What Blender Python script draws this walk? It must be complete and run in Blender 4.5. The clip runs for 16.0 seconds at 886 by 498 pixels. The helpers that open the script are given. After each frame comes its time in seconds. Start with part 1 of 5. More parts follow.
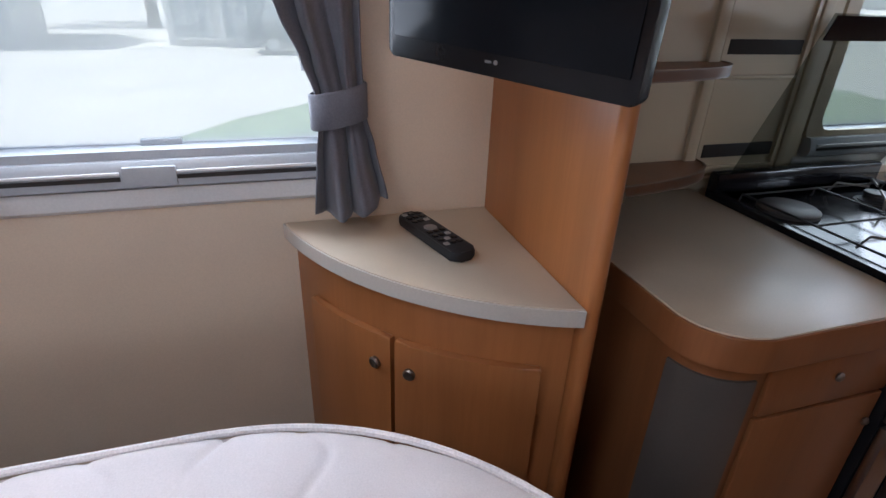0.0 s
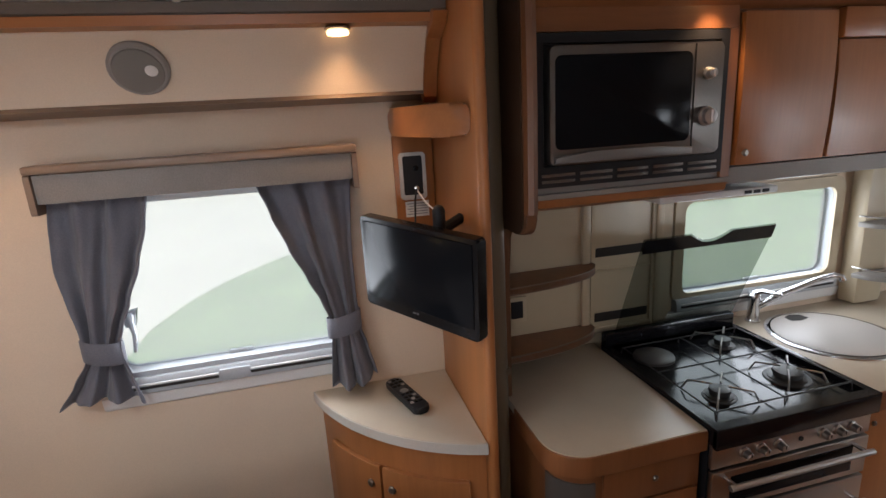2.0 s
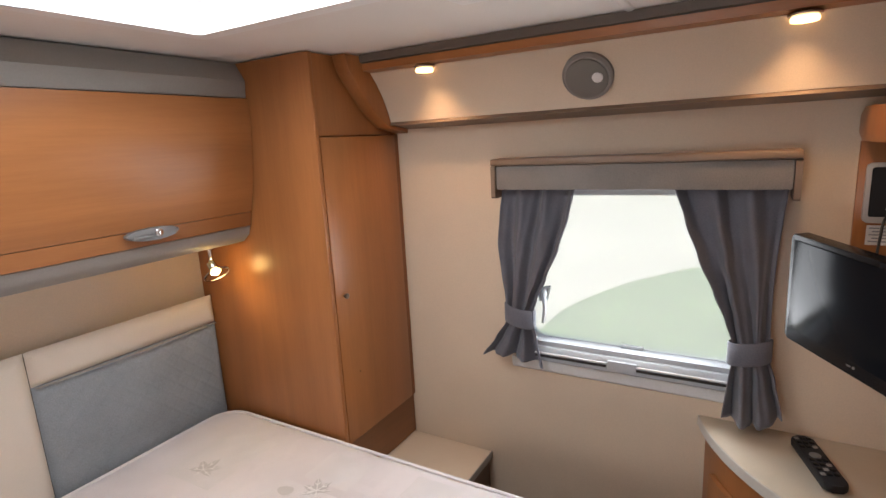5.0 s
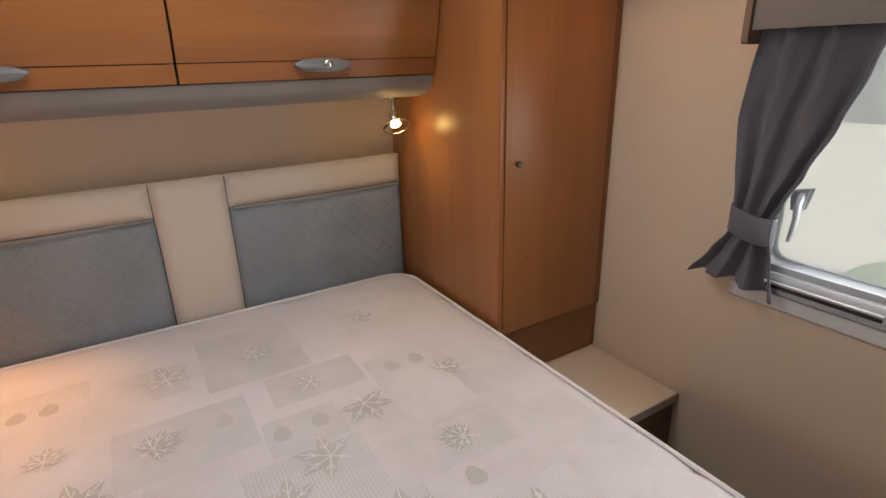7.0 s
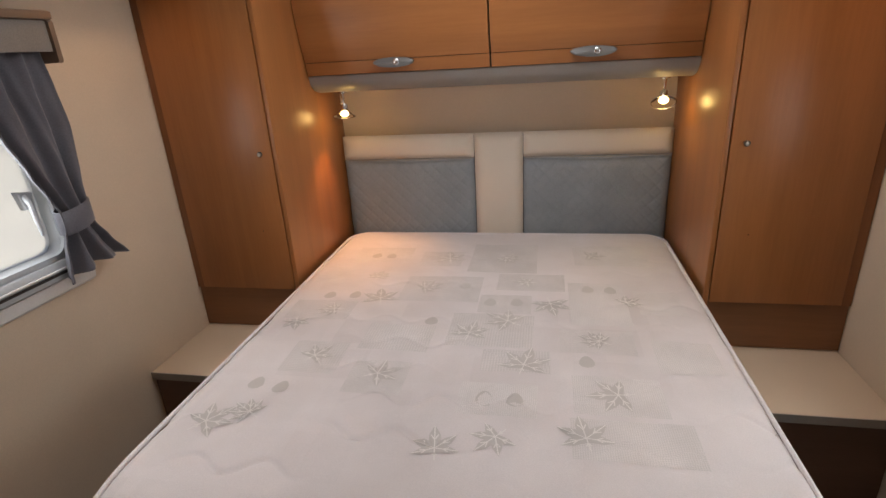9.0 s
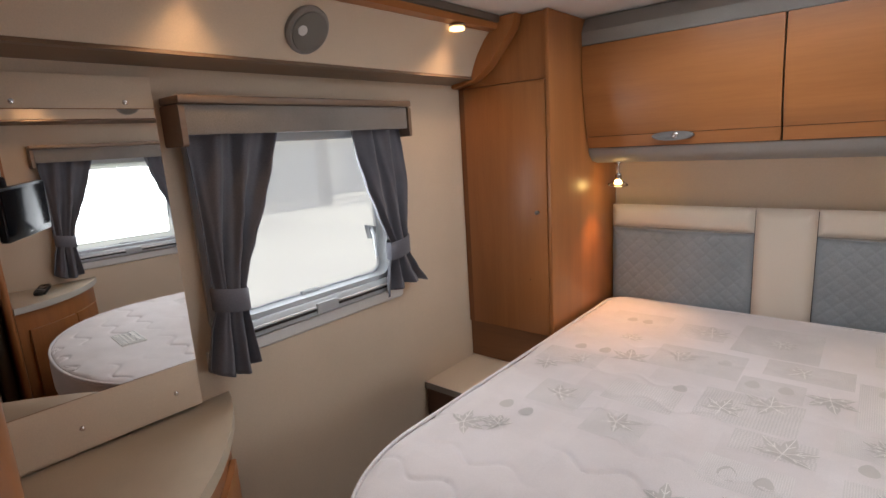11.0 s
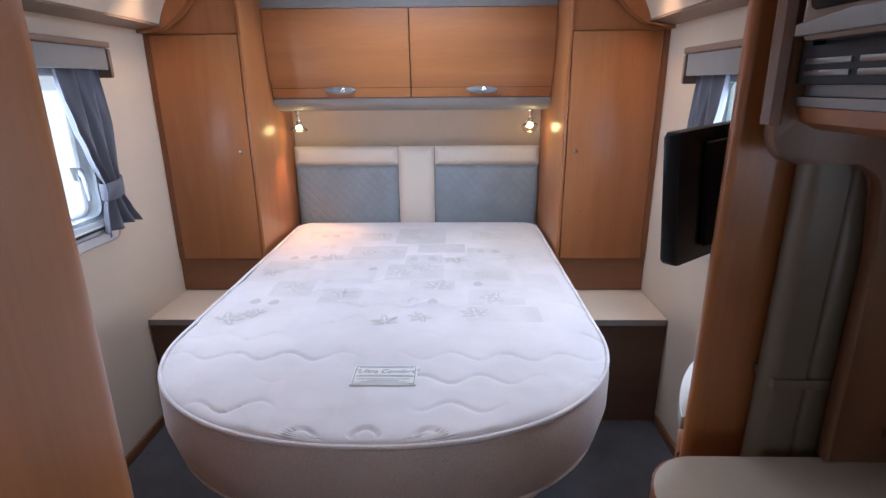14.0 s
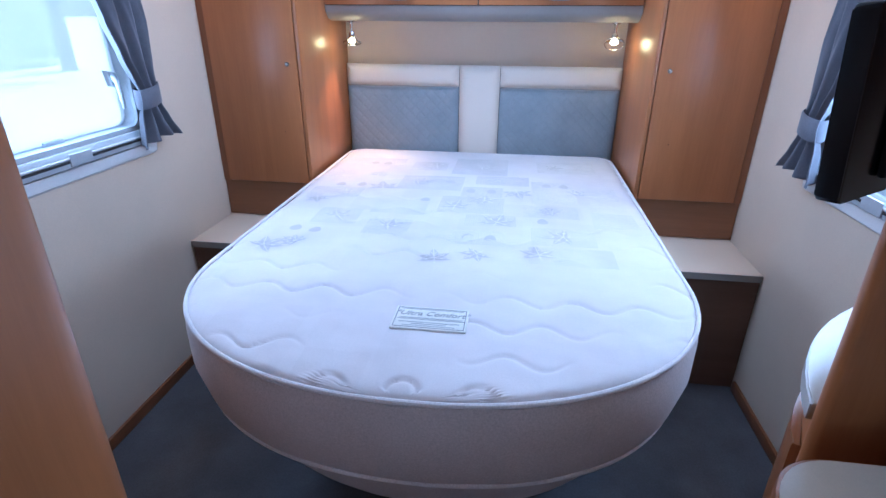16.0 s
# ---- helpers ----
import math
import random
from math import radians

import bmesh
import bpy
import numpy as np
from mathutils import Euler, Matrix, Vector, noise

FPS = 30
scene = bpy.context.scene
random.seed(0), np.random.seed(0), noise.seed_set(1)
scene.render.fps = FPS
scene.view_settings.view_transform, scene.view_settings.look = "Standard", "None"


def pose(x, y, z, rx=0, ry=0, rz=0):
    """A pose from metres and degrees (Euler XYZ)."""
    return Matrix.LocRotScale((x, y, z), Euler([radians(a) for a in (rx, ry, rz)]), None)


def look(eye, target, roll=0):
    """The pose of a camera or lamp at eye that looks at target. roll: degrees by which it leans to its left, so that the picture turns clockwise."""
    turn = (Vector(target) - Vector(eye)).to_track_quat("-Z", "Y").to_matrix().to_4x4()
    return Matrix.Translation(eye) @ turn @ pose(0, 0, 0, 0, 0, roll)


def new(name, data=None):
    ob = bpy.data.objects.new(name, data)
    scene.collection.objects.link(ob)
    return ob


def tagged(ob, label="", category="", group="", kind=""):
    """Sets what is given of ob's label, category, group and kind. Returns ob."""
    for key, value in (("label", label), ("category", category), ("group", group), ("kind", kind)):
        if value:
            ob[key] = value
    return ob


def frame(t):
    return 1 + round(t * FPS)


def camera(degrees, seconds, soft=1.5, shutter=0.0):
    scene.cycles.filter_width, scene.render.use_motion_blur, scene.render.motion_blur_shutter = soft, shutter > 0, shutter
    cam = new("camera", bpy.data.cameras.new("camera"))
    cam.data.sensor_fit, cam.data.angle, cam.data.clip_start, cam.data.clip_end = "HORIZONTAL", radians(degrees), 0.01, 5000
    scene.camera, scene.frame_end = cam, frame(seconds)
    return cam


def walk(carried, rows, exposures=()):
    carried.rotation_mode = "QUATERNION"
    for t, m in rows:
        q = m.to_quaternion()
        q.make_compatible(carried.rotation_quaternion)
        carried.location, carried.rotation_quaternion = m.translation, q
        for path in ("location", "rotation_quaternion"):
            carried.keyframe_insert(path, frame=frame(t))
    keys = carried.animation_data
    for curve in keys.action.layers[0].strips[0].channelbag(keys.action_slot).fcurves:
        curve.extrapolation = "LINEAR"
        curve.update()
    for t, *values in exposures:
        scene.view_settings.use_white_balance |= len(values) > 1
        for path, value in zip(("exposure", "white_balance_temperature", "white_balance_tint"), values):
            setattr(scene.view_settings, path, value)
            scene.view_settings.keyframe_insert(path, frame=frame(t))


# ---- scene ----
cam = camera(80.5, 16.0)
PATH = [
    (0, (0.093, -1.584, 1.239), (1.802, -2.131, 0.357), 2.08),
    (0.5, (-0.216, -1.537, 1.406), (1.504, -2.103, 0.556), 1.53),
    (1, (-0.296, -1.576, 1.479), (1.471, -2.140, 0.733), 0.04),
    (1.5, (-0.374, -1.617, 1.564), (1.447, -2.160, 0.938), -1.61),
    (2, (-0.457, -1.635, 1.640), (1.424, -2.098, 1.143), -3.36),
    (2.5, (-0.512, -1.636, 1.666), (1.430, -1.926, 1.285), -4.45),
    (3, (-0.545, -1.620, 1.648), (1.432, -1.615, 1.352), -3.52),
    (3.5, (-0.553, -1.614, 1.645), (1.405, -1.334, 1.345), -2.39),
    (4, (-0.530, -1.610, 1.636), (1.369, -1.071, 1.318), -1.25),
    (4.5, (-0.497, -1.660, 1.645), (1.299, -0.841, 1.319), -1.68),
    (4.7, (-0.494, -1.662, 1.647), (1.257, -0.762, 1.298), -2.47),
    (6.8, (-0.104, -1.698, 1.458), (0.962, -0.140, 0.798), -1.80),
    (7, (-0.136, -1.654, 1.442), (0.828, -0.039, 0.759), -1.53),
    (7.5, (-0.110, -1.621, 1.420), (0.508, 0.134, 0.687), -1.43),
    (8, (0.041, -1.793, 1.436), (0.225, 0.051, 0.684), -1.50),
    (8.5, (0.110, -1.955, 1.445), (0.024, -0.097, 0.709), -2.30),
    (9, (0.190, -2.184, 1.470), (-0.188, -0.354, 0.756), -3.45),
    (9.5, (0.244, -2.285, 1.495), (-0.483, -0.542, 0.837), -4.19),
    (10, (0.268, -2.296, 1.481), (-0.861, -0.745, 0.914), -4.70),
    (10.2, (0.275, -2.308, 1.464), (-1.020, -0.872, 0.954), -4.89),
    (12.3, (0.147, -2.555, 1.499), (-0.594, -0.712, 1.268), -1.84),
    (12.5, (0.112, -2.611, 1.515), (-0.371, -0.698, 1.190), -1.42),
    (13, (0.162, -2.655, 1.469), (0.033, -0.729, 0.947), -1.04),
    (13.5, (0.202, -2.823, 1.450), (0.142, -0.914, 0.856), -0.64),
    (14, (0.204, -2.928, 1.459), (0.165, -1.021, 0.860), -0.45),
    (14.5, (0.210, -2.948, 1.439), (0.180, -1.045, 0.825), -0.38),
    (15, (0.215, -2.934, 1.414), (0.186, -1.043, 0.763), -0.23),
    (15.5, (0.217, -2.851, 1.383), (0.160, -0.991, 0.651), 0.19),
    (16, (0.187, -2.722, 1.357), (-0.057, -0.911, 0.544), 0.34),
]
walk(cam, [(t, look(eye, target, roll)) for t, eye, target, roll in PATH],
     exposures=[(0.0, 0.02, 5600, 13), (0.5, -0.12, 5700, 13), (1.5, 0.0, 5900, 12), (2.5, 0.03, 6300, 12), (4.5, 0.16, 6350, 12), (7.0, -0.44, 6700, 12), (10.0, -0.41, 6700, 11),
                (12.5, 0.04, 5500, 10), (13.5, 0.1, 5350, 10), (14.0, 0.28, 5150, 11), (14.5, 0.38, 4850, 10), (15.5, 0.5, 4250, 9), (16.0, 0.47, 4150, 8)])

# ---- world and light ----
world = bpy.data.worlds.new("overcast_sky")
scene.world = world
world.use_nodes = True
wn = world.node_tree.nodes
sky = wn.new("ShaderNodeTexSky")
sky.sky_type = "NISHITA"
sky.sun_disc = False
sky.sun_elevation = radians(54)
sky.sun_rotation = radians(0)
sky.dust_density = 4.0
world.node_tree.links.new(sky.outputs[0], wn["Background"].inputs[0])
wn["Background"].inputs[1].default_value = 0.15


def lamp(name, kind, m, energy, colour, **kw):
    data = bpy.data.lights.new(name, kind)
    data.energy, data.color = energy, colour
    ob = new(name, data)
    ob.matrix_world = m
    return ob, data


sun, sun_data = lamp("sun", "SUN", look((0.3, 8, 11), (0, 0, 0)), 5.0, (1.0, 0.95, 0.87))
sun_data.angle = radians(1)
# daylight that the sky sends through the openings
for nm, eye, to, sx, sy, en in (
        ("daylight_right", (1.113, -1.37, 1.22), (0, -1.37, 1.065), 0.50, 0.42, 5.4),
        ("daylight_left", (-1.113, -1.37, 1.256), (0, -1.37, 1.10), 0.50, 0.42, 4.5),
        ("daylight_kitchen", (1.138, -3.25, 1.115), (0, -3.25, 1.115), 0.64, 0.32, 3.7),
        ("daylight_roof", (0, -0.83, 1.955), (0, -0.83, 0), 0.66, 0.46, 7.8),
        # front and left lounge windows are unseen; their lamps are added for the galley
        ("daylight_front", (0.0, -5.97, 1.25), (0, 0, 1.25), 1.6, 0.6, 2.4),
        ("daylight_lounge", (-1.095, -4.67, 1.28), (0.6, -3.75, 0.3), 0.8, 0.2, 11.0)):
    ob, d = lamp(nm, "AREA", look(eye, to), en, (0.93, 0.97, 1.0))
    d.shape, d.size, d.size_y = "RECTANGLE", sx, sy

# ---- materials ----
def material(name, rough=0.5, metal=0.0, spec=0.5):
    m = bpy.data.materials.new(name)
    m.use_nodes = True
    b = m.node_tree.nodes["Principled BSDF"]
    b.inputs["Roughness"].default_value = rough
    b.inputs["Metallic"].default_value = metal
    b.inputs["Specular IOR Level"].default_value = spec
    return m, m.node_tree.nodes, m.node_tree.links, b


def mapped(n, l, scale, kind="Object"):
    tc, mp = n.new("ShaderNodeTexCoord"), n.new("ShaderNodeMapping")
    mp.inputs["Scale"].default_value = scale
    l.new(tc.outputs[kind], mp.inputs[0])
    return mp


def noise_tex(n, l, vec, scale, detail=4.0, rough=0.55, distort=0.0):
    t = n.new("ShaderNodeTexNoise")
    t.inputs["Scale"].default_value = scale
    t.inputs["Detail"].default_value = detail
    t.inputs["Roughness"].default_value = rough
    t.inputs["Distortion"].default_value = distort
    l.new(vec.outputs[0], t.inputs["Vector"])
    return t


def ramp(n, l, fac, stops):
    r = n.new("ShaderNodeValToRGB")
    while len(r.color_ramp.elements) < len(stops):
        r.color_ramp.elements.new(0.5)
    for e, (p, c) in zip(r.color_ramp.elements, stops):
        e.position, e.color = p, (*c, 1)
    l.new(fac, r.inputs[0])
    return r


def mix(n, l, fac, a, b, mode="MIX"):
    x = n.new("ShaderNodeMix")
    x.data_type, x.blend_type = "RGBA", mode
    if isinstance(fac, float):
        x.inputs[0].default_value = fac
    else:
        l.new(fac, x.inputs[0])
    l.new(a, x.inputs[6])
    l.new(b, x.inputs[7])
    return x.outputs[2]


def bump(n, l, b, height, strength, dist=0.002):
    k = n.new("ShaderNodeBump")
    k.inputs["Strength"].default_value = strength
    k.inputs["Distance"].default_value = dist
    l.new(height, k.inputs["Height"])
    l.new(k.outputs[0], b.inputs["Normal"])
    return k


def tone(c, k):
    return tuple(v * k for v in c)


def surface(name, colour, rough=0.5, metal=0.0, spread=0.12, coarse=3.0, fine=220.0, relief=0.1, spec=0.5, dist=0.001):
    """A plain surface with cloudy variation, fine grain and slight relief."""
    m, n, l, b = material(name, rough, metal, spec)
    mp = mapped(n, l, (1, 1, 1))
    big, small = noise_tex(n, l, mp, coarse, 3), noise_tex(n, l, mp, fine, 2)
    c1 = ramp(n, l, big.outputs[0], [(0.3, tone(colour, 1 - spread)), (0.7, tone(colour, 1 + spread))])
    c2 = ramp(n, l, small.outputs[0], [(0.3, (0.93,) * 3), (0.7, (1.0,) * 3)])
    l.new(mix(n, l, 1.0, c1.outputs[0], c2.outputs[0], "MULTIPLY"), b.inputs["Base Color"])
    rr = n.new("ShaderNodeMapRange")
    rr.inputs[3].default_value, rr.inputs[4].default_value = max(0.02, rough - 0.06), min(1, rough + 0.08)
    l.new(big.outputs[0], rr.inputs[0])
    l.new(rr.outputs[0], b.inputs["Roughness"])
    bump(n, l, b, small.outputs[0], relief, dist)
    return m


def timber(name, colour, axis="z", rough=0.33, contrast=0.2):
    """Satin veneer with its grain along one axis."""
    m, n, l, b = material(name, rough)
    long = {"x": (0.5, 9, 9), "y": (9, 0.5, 9), "z": (9, 9, 0.5)}[axis]
    info = n.new("ShaderNodeObjectInfo")
    tc, mp, add = n.new("ShaderNodeTexCoord"), n.new("ShaderNodeMapping"), n.new("ShaderNodeVectorMath")
    mp.inputs["Scale"].default_value = long
    l.new(tc.outputs["Object"], add.inputs[0])
    l.new(info.outputs["Random"], add.inputs[1])
    l.new(add.outputs[0], mp.inputs[0])
    bands, grain, cloud = noise_tex(n, l, mp, 1.1, 3, 0.5, 0.6), noise_tex(n, l, mp, 14, 6, 0.7), noise_tex(n, l, mp, 0.25, 2)
    c1 = ramp(n, l, bands.outputs[0], [(0.25, tone(colour, 1 - contrast)), (0.55, colour), (0.8, tone(colour, 1 + contrast * 0.7))])
    c2 = ramp(n, l, grain.outputs[0], [(0.35, (0.91, 0.9, 0.89)), (0.6, (1, 1, 1))])
    c3 = ramp(n, l, cloud.outputs[0], [(0.3, (0.84, 0.82, 0.8)), (0.7, (1.08, 1.05, 1.02))])
    x = mix(n, l, 1.0, c1.outputs[0], c2.outputs[0], "MULTIPLY")
    l.new(mix(n, l, 1.0, x, c3.outputs[0], "MULTIPLY"), b.inputs["Base Color"])
    rr = n.new("ShaderNodeMapRange")
    rr.inputs[3].default_value, rr.inputs[4].default_value = rough - 0.06, rough + 0.1
    l.new(grain.outputs[0], rr.inputs[0])
    l.new(rr.outputs[0], b.inputs["Roughness"])
    bump(n, l, b, grain.outputs[0], 0.06, 0.0006)
    return m


def cloth(name, colour, rough=0.9, pitch=900.0, spread=0.1, sheen=0.2):
    """Woven fabric: a fine weave in relief and cloudy tone."""
    m, n, l, b = material(name, rough, 0, 0.2)
    b.inputs["Sheen Weight"].default_value = sheen
    mp = mapped(n, l, (1, 1, 1))
    big, mid = noise_tex(n, l, mp, 6, 3), noise_tex(n, l, mp, pitch * 0.35, 3)
    c1 = ramp(n, l, big.outputs[0], [(0.3, tone(colour, 1 - spread)), (0.7, tone(colour, 1 + spread))])
    c2 = ramp(n, l, mid.outputs[0], [(0.3, (0.82,) * 3), (0.7, (1.06,) * 3)])
    l.new(mix(n, l, 1.0, c1.outputs[0], c2.outputs[0], "MULTIPLY"), b.inputs["Base Color"])
    bump(n, l, b, mid.outputs[0], 0.25, 0.0008)
    return m


def glowing(name, colour, strength):
    m, n, l, b = material(name, 0.4)
    b.inputs["Base Color"].default_value = (*colour, 1)
    b.inputs["Emission Color"].default_value = (*colour, 1)
    b.inputs["Emission Strength"].default_value = strength
    return m


def clear(name, colour, rough=0.0, ior=1.45):
    m, n, l, b = material(name, rough)
    b.inputs["Base Color"].default_value = (*colour, 1)
    b.inputs["Transmission Weight"].default_value = 1.0
    b.inputs["IOR"].default_value = ior
    return m


PEAR = (0.37, 0.148, 0.048)
wood = timber("pear_veneer_upright", PEAR, "z")
wood_y = timber("pear_veneer_lengthwise", PEAR, "y")
wood_x = timber("pear_veneer_crosswise", PEAR, "x")
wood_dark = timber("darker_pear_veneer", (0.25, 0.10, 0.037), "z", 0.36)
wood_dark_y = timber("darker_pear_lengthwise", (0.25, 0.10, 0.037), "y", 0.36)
cream = surface("cream_vinyl_wallboard", (0.67, 0.54, 0.405), 0.55, spread=0.04, fine=320, relief=0.12)
ceiling_mat = surface("offwhite_ceiling_board", (0.74, 0.70, 0.66), 0.6, spread=0.03, fine=260, relief=0.15)
plastic_cream = surface("cream_moulded_plastic", (0.54, 0.45, 0.31), 0.38, spread=0.04, fine=500, relief=0.05)
grey_trim = surface("warm_grey_trim", (0.27, 0.25, 0.23), 0.45, spread=0.06)
grey_frame = surface("grey_window_plastic", (0.42, 0.44, 0.46), 0.4, spread=0.05)
worktop = surface("beige_laminate", (0.54, 0.46, 0.355), 0.34, spread=0.05, coarse=9, fine=420, relief=0.04)
edge_lam = surface("pale_laminate_edge", (0.52, 0.49, 0.44), 0.45, spread=0.04)
carpet = cloth("grey_carpet", (0.105, 0.105, 0.115), 0.95, 500, 0.2)
vinyl_floor = timber("beige_vinyl_floor", (0.46, 0.29, 0.19), "y", 0.4)
curtain_mat = cloth("slate_grey_curtain", (0.14, 0.14, 0.162), 0.85)
pelmet_mat = cloth("grey_pelmet_fabric", (0.26, 0.235, 0.215), 0.85)
pad_grey = cloth("blue_grey_upholstery", (0.25, 0.27, 0.29), 0.85)
pad_cream = surface("cream_leatherette", (0.64, 0.56, 0.47), 0.68, spread=0.04, fine=500, relief=0.2)
piping_mat = cloth("white_piping", (0.74, 0.70, 0.70), 0.8)
chrome = surface("chrome", (0.70, 0.70, 0.71), 0.2, 1.0, spread=0.03)
satin = surface("satin_steel", (0.45, 0.44, 0.43), 0.45, 0.9, spread=0.05)
steel = surface("brushed_steel", (0.52, 0.49, 0.46), 0.3, 1.0, spread=0.06)
silver = surface("silver_plastic", (0.21, 0.205, 0.20), 0.42, 0.4, spread=0.04)
black_gloss = surface("gloss_black_enamel", (0.008, 0.008, 0.010), 0.12, spread=0.1, spec=0.3)
matt_black = surface("matt_black_plastic", (0.012, 0.012, 0.013), 0.6, spread=0.1, spec=0.08)
tv_black = surface("glossy_black_plastic", (0.008, 0.008, 0.009), 0.22, spread=0.1, spec=0.2)
black_plastic = surface("black_plastic", (0.014, 0.014, 0.016), 0.5, spread=0.1, spec=0.3)
iron = surface("cast_iron", (0.028, 0.028, 0.028), 0.45, 0.1)
screen_mat = surface("dark_screen", (0.007, 0.008, 0.010), 0.14, spread=0.05, spec=0.08)
cap_mat = surface("dark_taupe_cap", (0.13, 0.105, 0.085), 0.45, spread=0.06)
pale_silver = surface("pale_silver_plastic", (0.50, 0.49, 0.48), 0.4, 0.2, spread=0.04)
white_plastic = surface("white_plastic", (0.75, 0.74, 0.72), 0.35, spread=0.03)
wood_mid = timber("mid_pear_veneer", (0.29, 0.118, 0.042), "z")
plinth_mat = timber("brown_plinth_veneer", (0.22, 0.098, 0.042), "x", 0.4)
# darker copy of the pear veneer, with shade put into its colour
wood_shaded = timber("shaded_pear_veneer", (0.15, 0.065, 0.027), "z", 0.4)
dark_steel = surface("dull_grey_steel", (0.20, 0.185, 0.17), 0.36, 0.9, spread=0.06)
# near-black veneer that holds the door recess's shade in its colour
recess_shade = timber("recess_shade_veneer", (0.055, 0.028, 0.014), "z", 0.45)
shelf_wood = timber("taupe_pelmet_wood", (0.25, 0.175, 0.125), "y", 0.4)
tambour = surface("olive_grey_tambour", (0.125, 0.092, 0.056), 0.45, spread=0.08)
dark_front = timber("brown_ledge_front", (0.13, 0.075, 0.05), "x", 0.5)
sink_cover = surface("pale_grey_laminate", (0.55, 0.51, 0.47), 0.4, spread=0.04)
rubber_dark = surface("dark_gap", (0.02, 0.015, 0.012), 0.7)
mirror_mat, *_ , mb = material("mirror_silver", 0.01, 1.0)
mb.inputs["Base Color"].default_value = (0.88, 0.88, 0.88, 1)
pane_mat = clear("acrylic_pane", (0.95, 1.0, 0.97), 0.0, ior=1.05)
# translucent share veils the view: acrylic scatter plus window glare put into the pane
haze, over = pane_mat.node_tree.nodes.new("ShaderNodeBsdfTranslucent"), pane_mat.node_tree.nodes.new("ShaderNodeMixShader")
haze.inputs[0].default_value, over.inputs[0].default_value = (0.98, 0.99, 1.0, 1), 0.40
for one, two in ((pane_mat.node_tree.nodes["Principled BSDF"].outputs[0], over.inputs[1]), (haze.outputs[0], over.inputs[2]),
                 (over.outputs[0], pane_mat.node_tree.nodes["Material Output"].inputs[0])):
    pane_mat.node_tree.links.new(one, two)
smoked, sn, sl, sbs = material("smoked_glass", 0.05)
tint, shine, lw_, sm = sn.new("ShaderNodeBsdfTransparent"), sn.new("ShaderNodeBsdfGlossy"), sn.new("ShaderNodeLayerWeight"), sn.new("ShaderNodeMixShader")
tint.inputs[0].default_value, shine.inputs["Roughness"].default_value, lw_.inputs[0].default_value = (0.66, 0.68, 0.67, 1), 0.03, 0.06
for one, two in ((lw_.outputs["Fresnel"], sm.inputs[0]), (tint.outputs[0], sm.inputs[1]), (shine.outputs[0], sm.inputs[2]), (sm.outputs[0], sn["Material Output"].inputs[0])):
    sl.new(one, two)
thin_glass, tn, tl, _b = material("thin_clear_glass", 0.05)
t1, t2, t3, t4 = tn.new("ShaderNodeBsdfTransparent"), tn.new("ShaderNodeBsdfGlossy"), tn.new("ShaderNodeLayerWeight"), tn.new("ShaderNodeMixShader")
t1.inputs[0].default_value, t2.inputs["Roughness"].default_value, t3.inputs[0].default_value = (0.99, 0.97, 0.93, 1), 0.08, 0.1
for one, two in ((t3.outputs["Fresnel"], t4.inputs[0]), (t1.outputs[0], t4.inputs[1]), (t2.outputs[0], t4.inputs[2]), (t4.outputs[0], tn["Material Output"].inputs[0])):
    tl.new(one, two)
pewter = surface("dark_pewter", (0.22, 0.19, 0.16), 0.3, 0.9, spread=0.06)
lamp_glass = glowing("lit_lamp_lens", (1.0, 0.62, 0.27), 4.5)
bulb_mat = glowing("lit_bulb", (1.0, 0.70, 0.28), 20.0)


# ---- building tools ----
ORIGIN = {}


def finish(name, bm, mat, smooth=35):
    me = bpy.data.meshes.new(name)
    bmesh.ops.recalc_face_normals(bm, faces=bm.faces[:])
    bm.to_mesh(me)
    bm.free()
    me.materials.append(mat)
    if smooth:
        me.polygons.foreach_set("use_smooth", [True] * len(me.polygons))
        me.set_sharp_from_angle(angle=radians(smooth))
    return me


def thing(name, at, label, category, group="", kind=""):
    """The Empty at a thing's base; its parts are given in world metres."""
    ob = new(name)
    ob.location, ob.empty_display_size = at, 0.05
    ORIGIN[ob.name] = Vector(at)
    return tagged(ob, label, category, group, kind)


def part(name, bm, mat, parent, label="", smooth=35):
    base = ORIGIN[parent.name]
    bmesh.ops.translate(bm, verts=bm.verts[:], vec=-base)
    ob = new(name, finish(name, bm, mat, smooth))
    ob.parent = parent
    ORIGIN[ob.name] = base
    return tagged(ob, label)


def whole(name, bm, mat, label, category, group="", kind="", smooth=35):
    """A thing of one mesh, with its origin at its base."""
    co = [v.co for v in bm.verts]
    lo = Vector([min(c[i] for c in co) for i in range(3)])
    hi = Vector([max(c[i] for c in co) for i in range(3)])
    base = Vector(((lo.x + hi.x) / 2, (lo.y + hi.y) / 2, lo.z))
    bmesh.ops.translate(bm, verts=bm.verts[:], vec=-base)
    ob = new(name, finish(name, bm, mat, smooth))
    ob.location = base
    ORIGIN[ob.name] = base
    return tagged(ob, label, category, group, kind)


def box(x0, x1, y0, y1, z0, z1, r=0.0, bm=None, seg=2):
    """A box, rounded by r, added to bm."""
    bm = bm or bmesh.new()
    got = bmesh.ops.create_cube(bm, size=1)["verts"]
    for v in got:
        v.co = Vector(((x0 + x1) / 2 + v.co.x * abs(x1 - x0), (y0 + y1) / 2 + v.co.y * abs(y1 - y0), (z0 + z1) / 2 + v.co.z * abs(z1 - z0)))
    if r:
        edges = {e for v in got for e in v.link_edges}
        bmesh.ops.bevel(bm, geom=list(edges), offset=r, segments=seg, profile=0.5, affect="EDGES")
    return bm


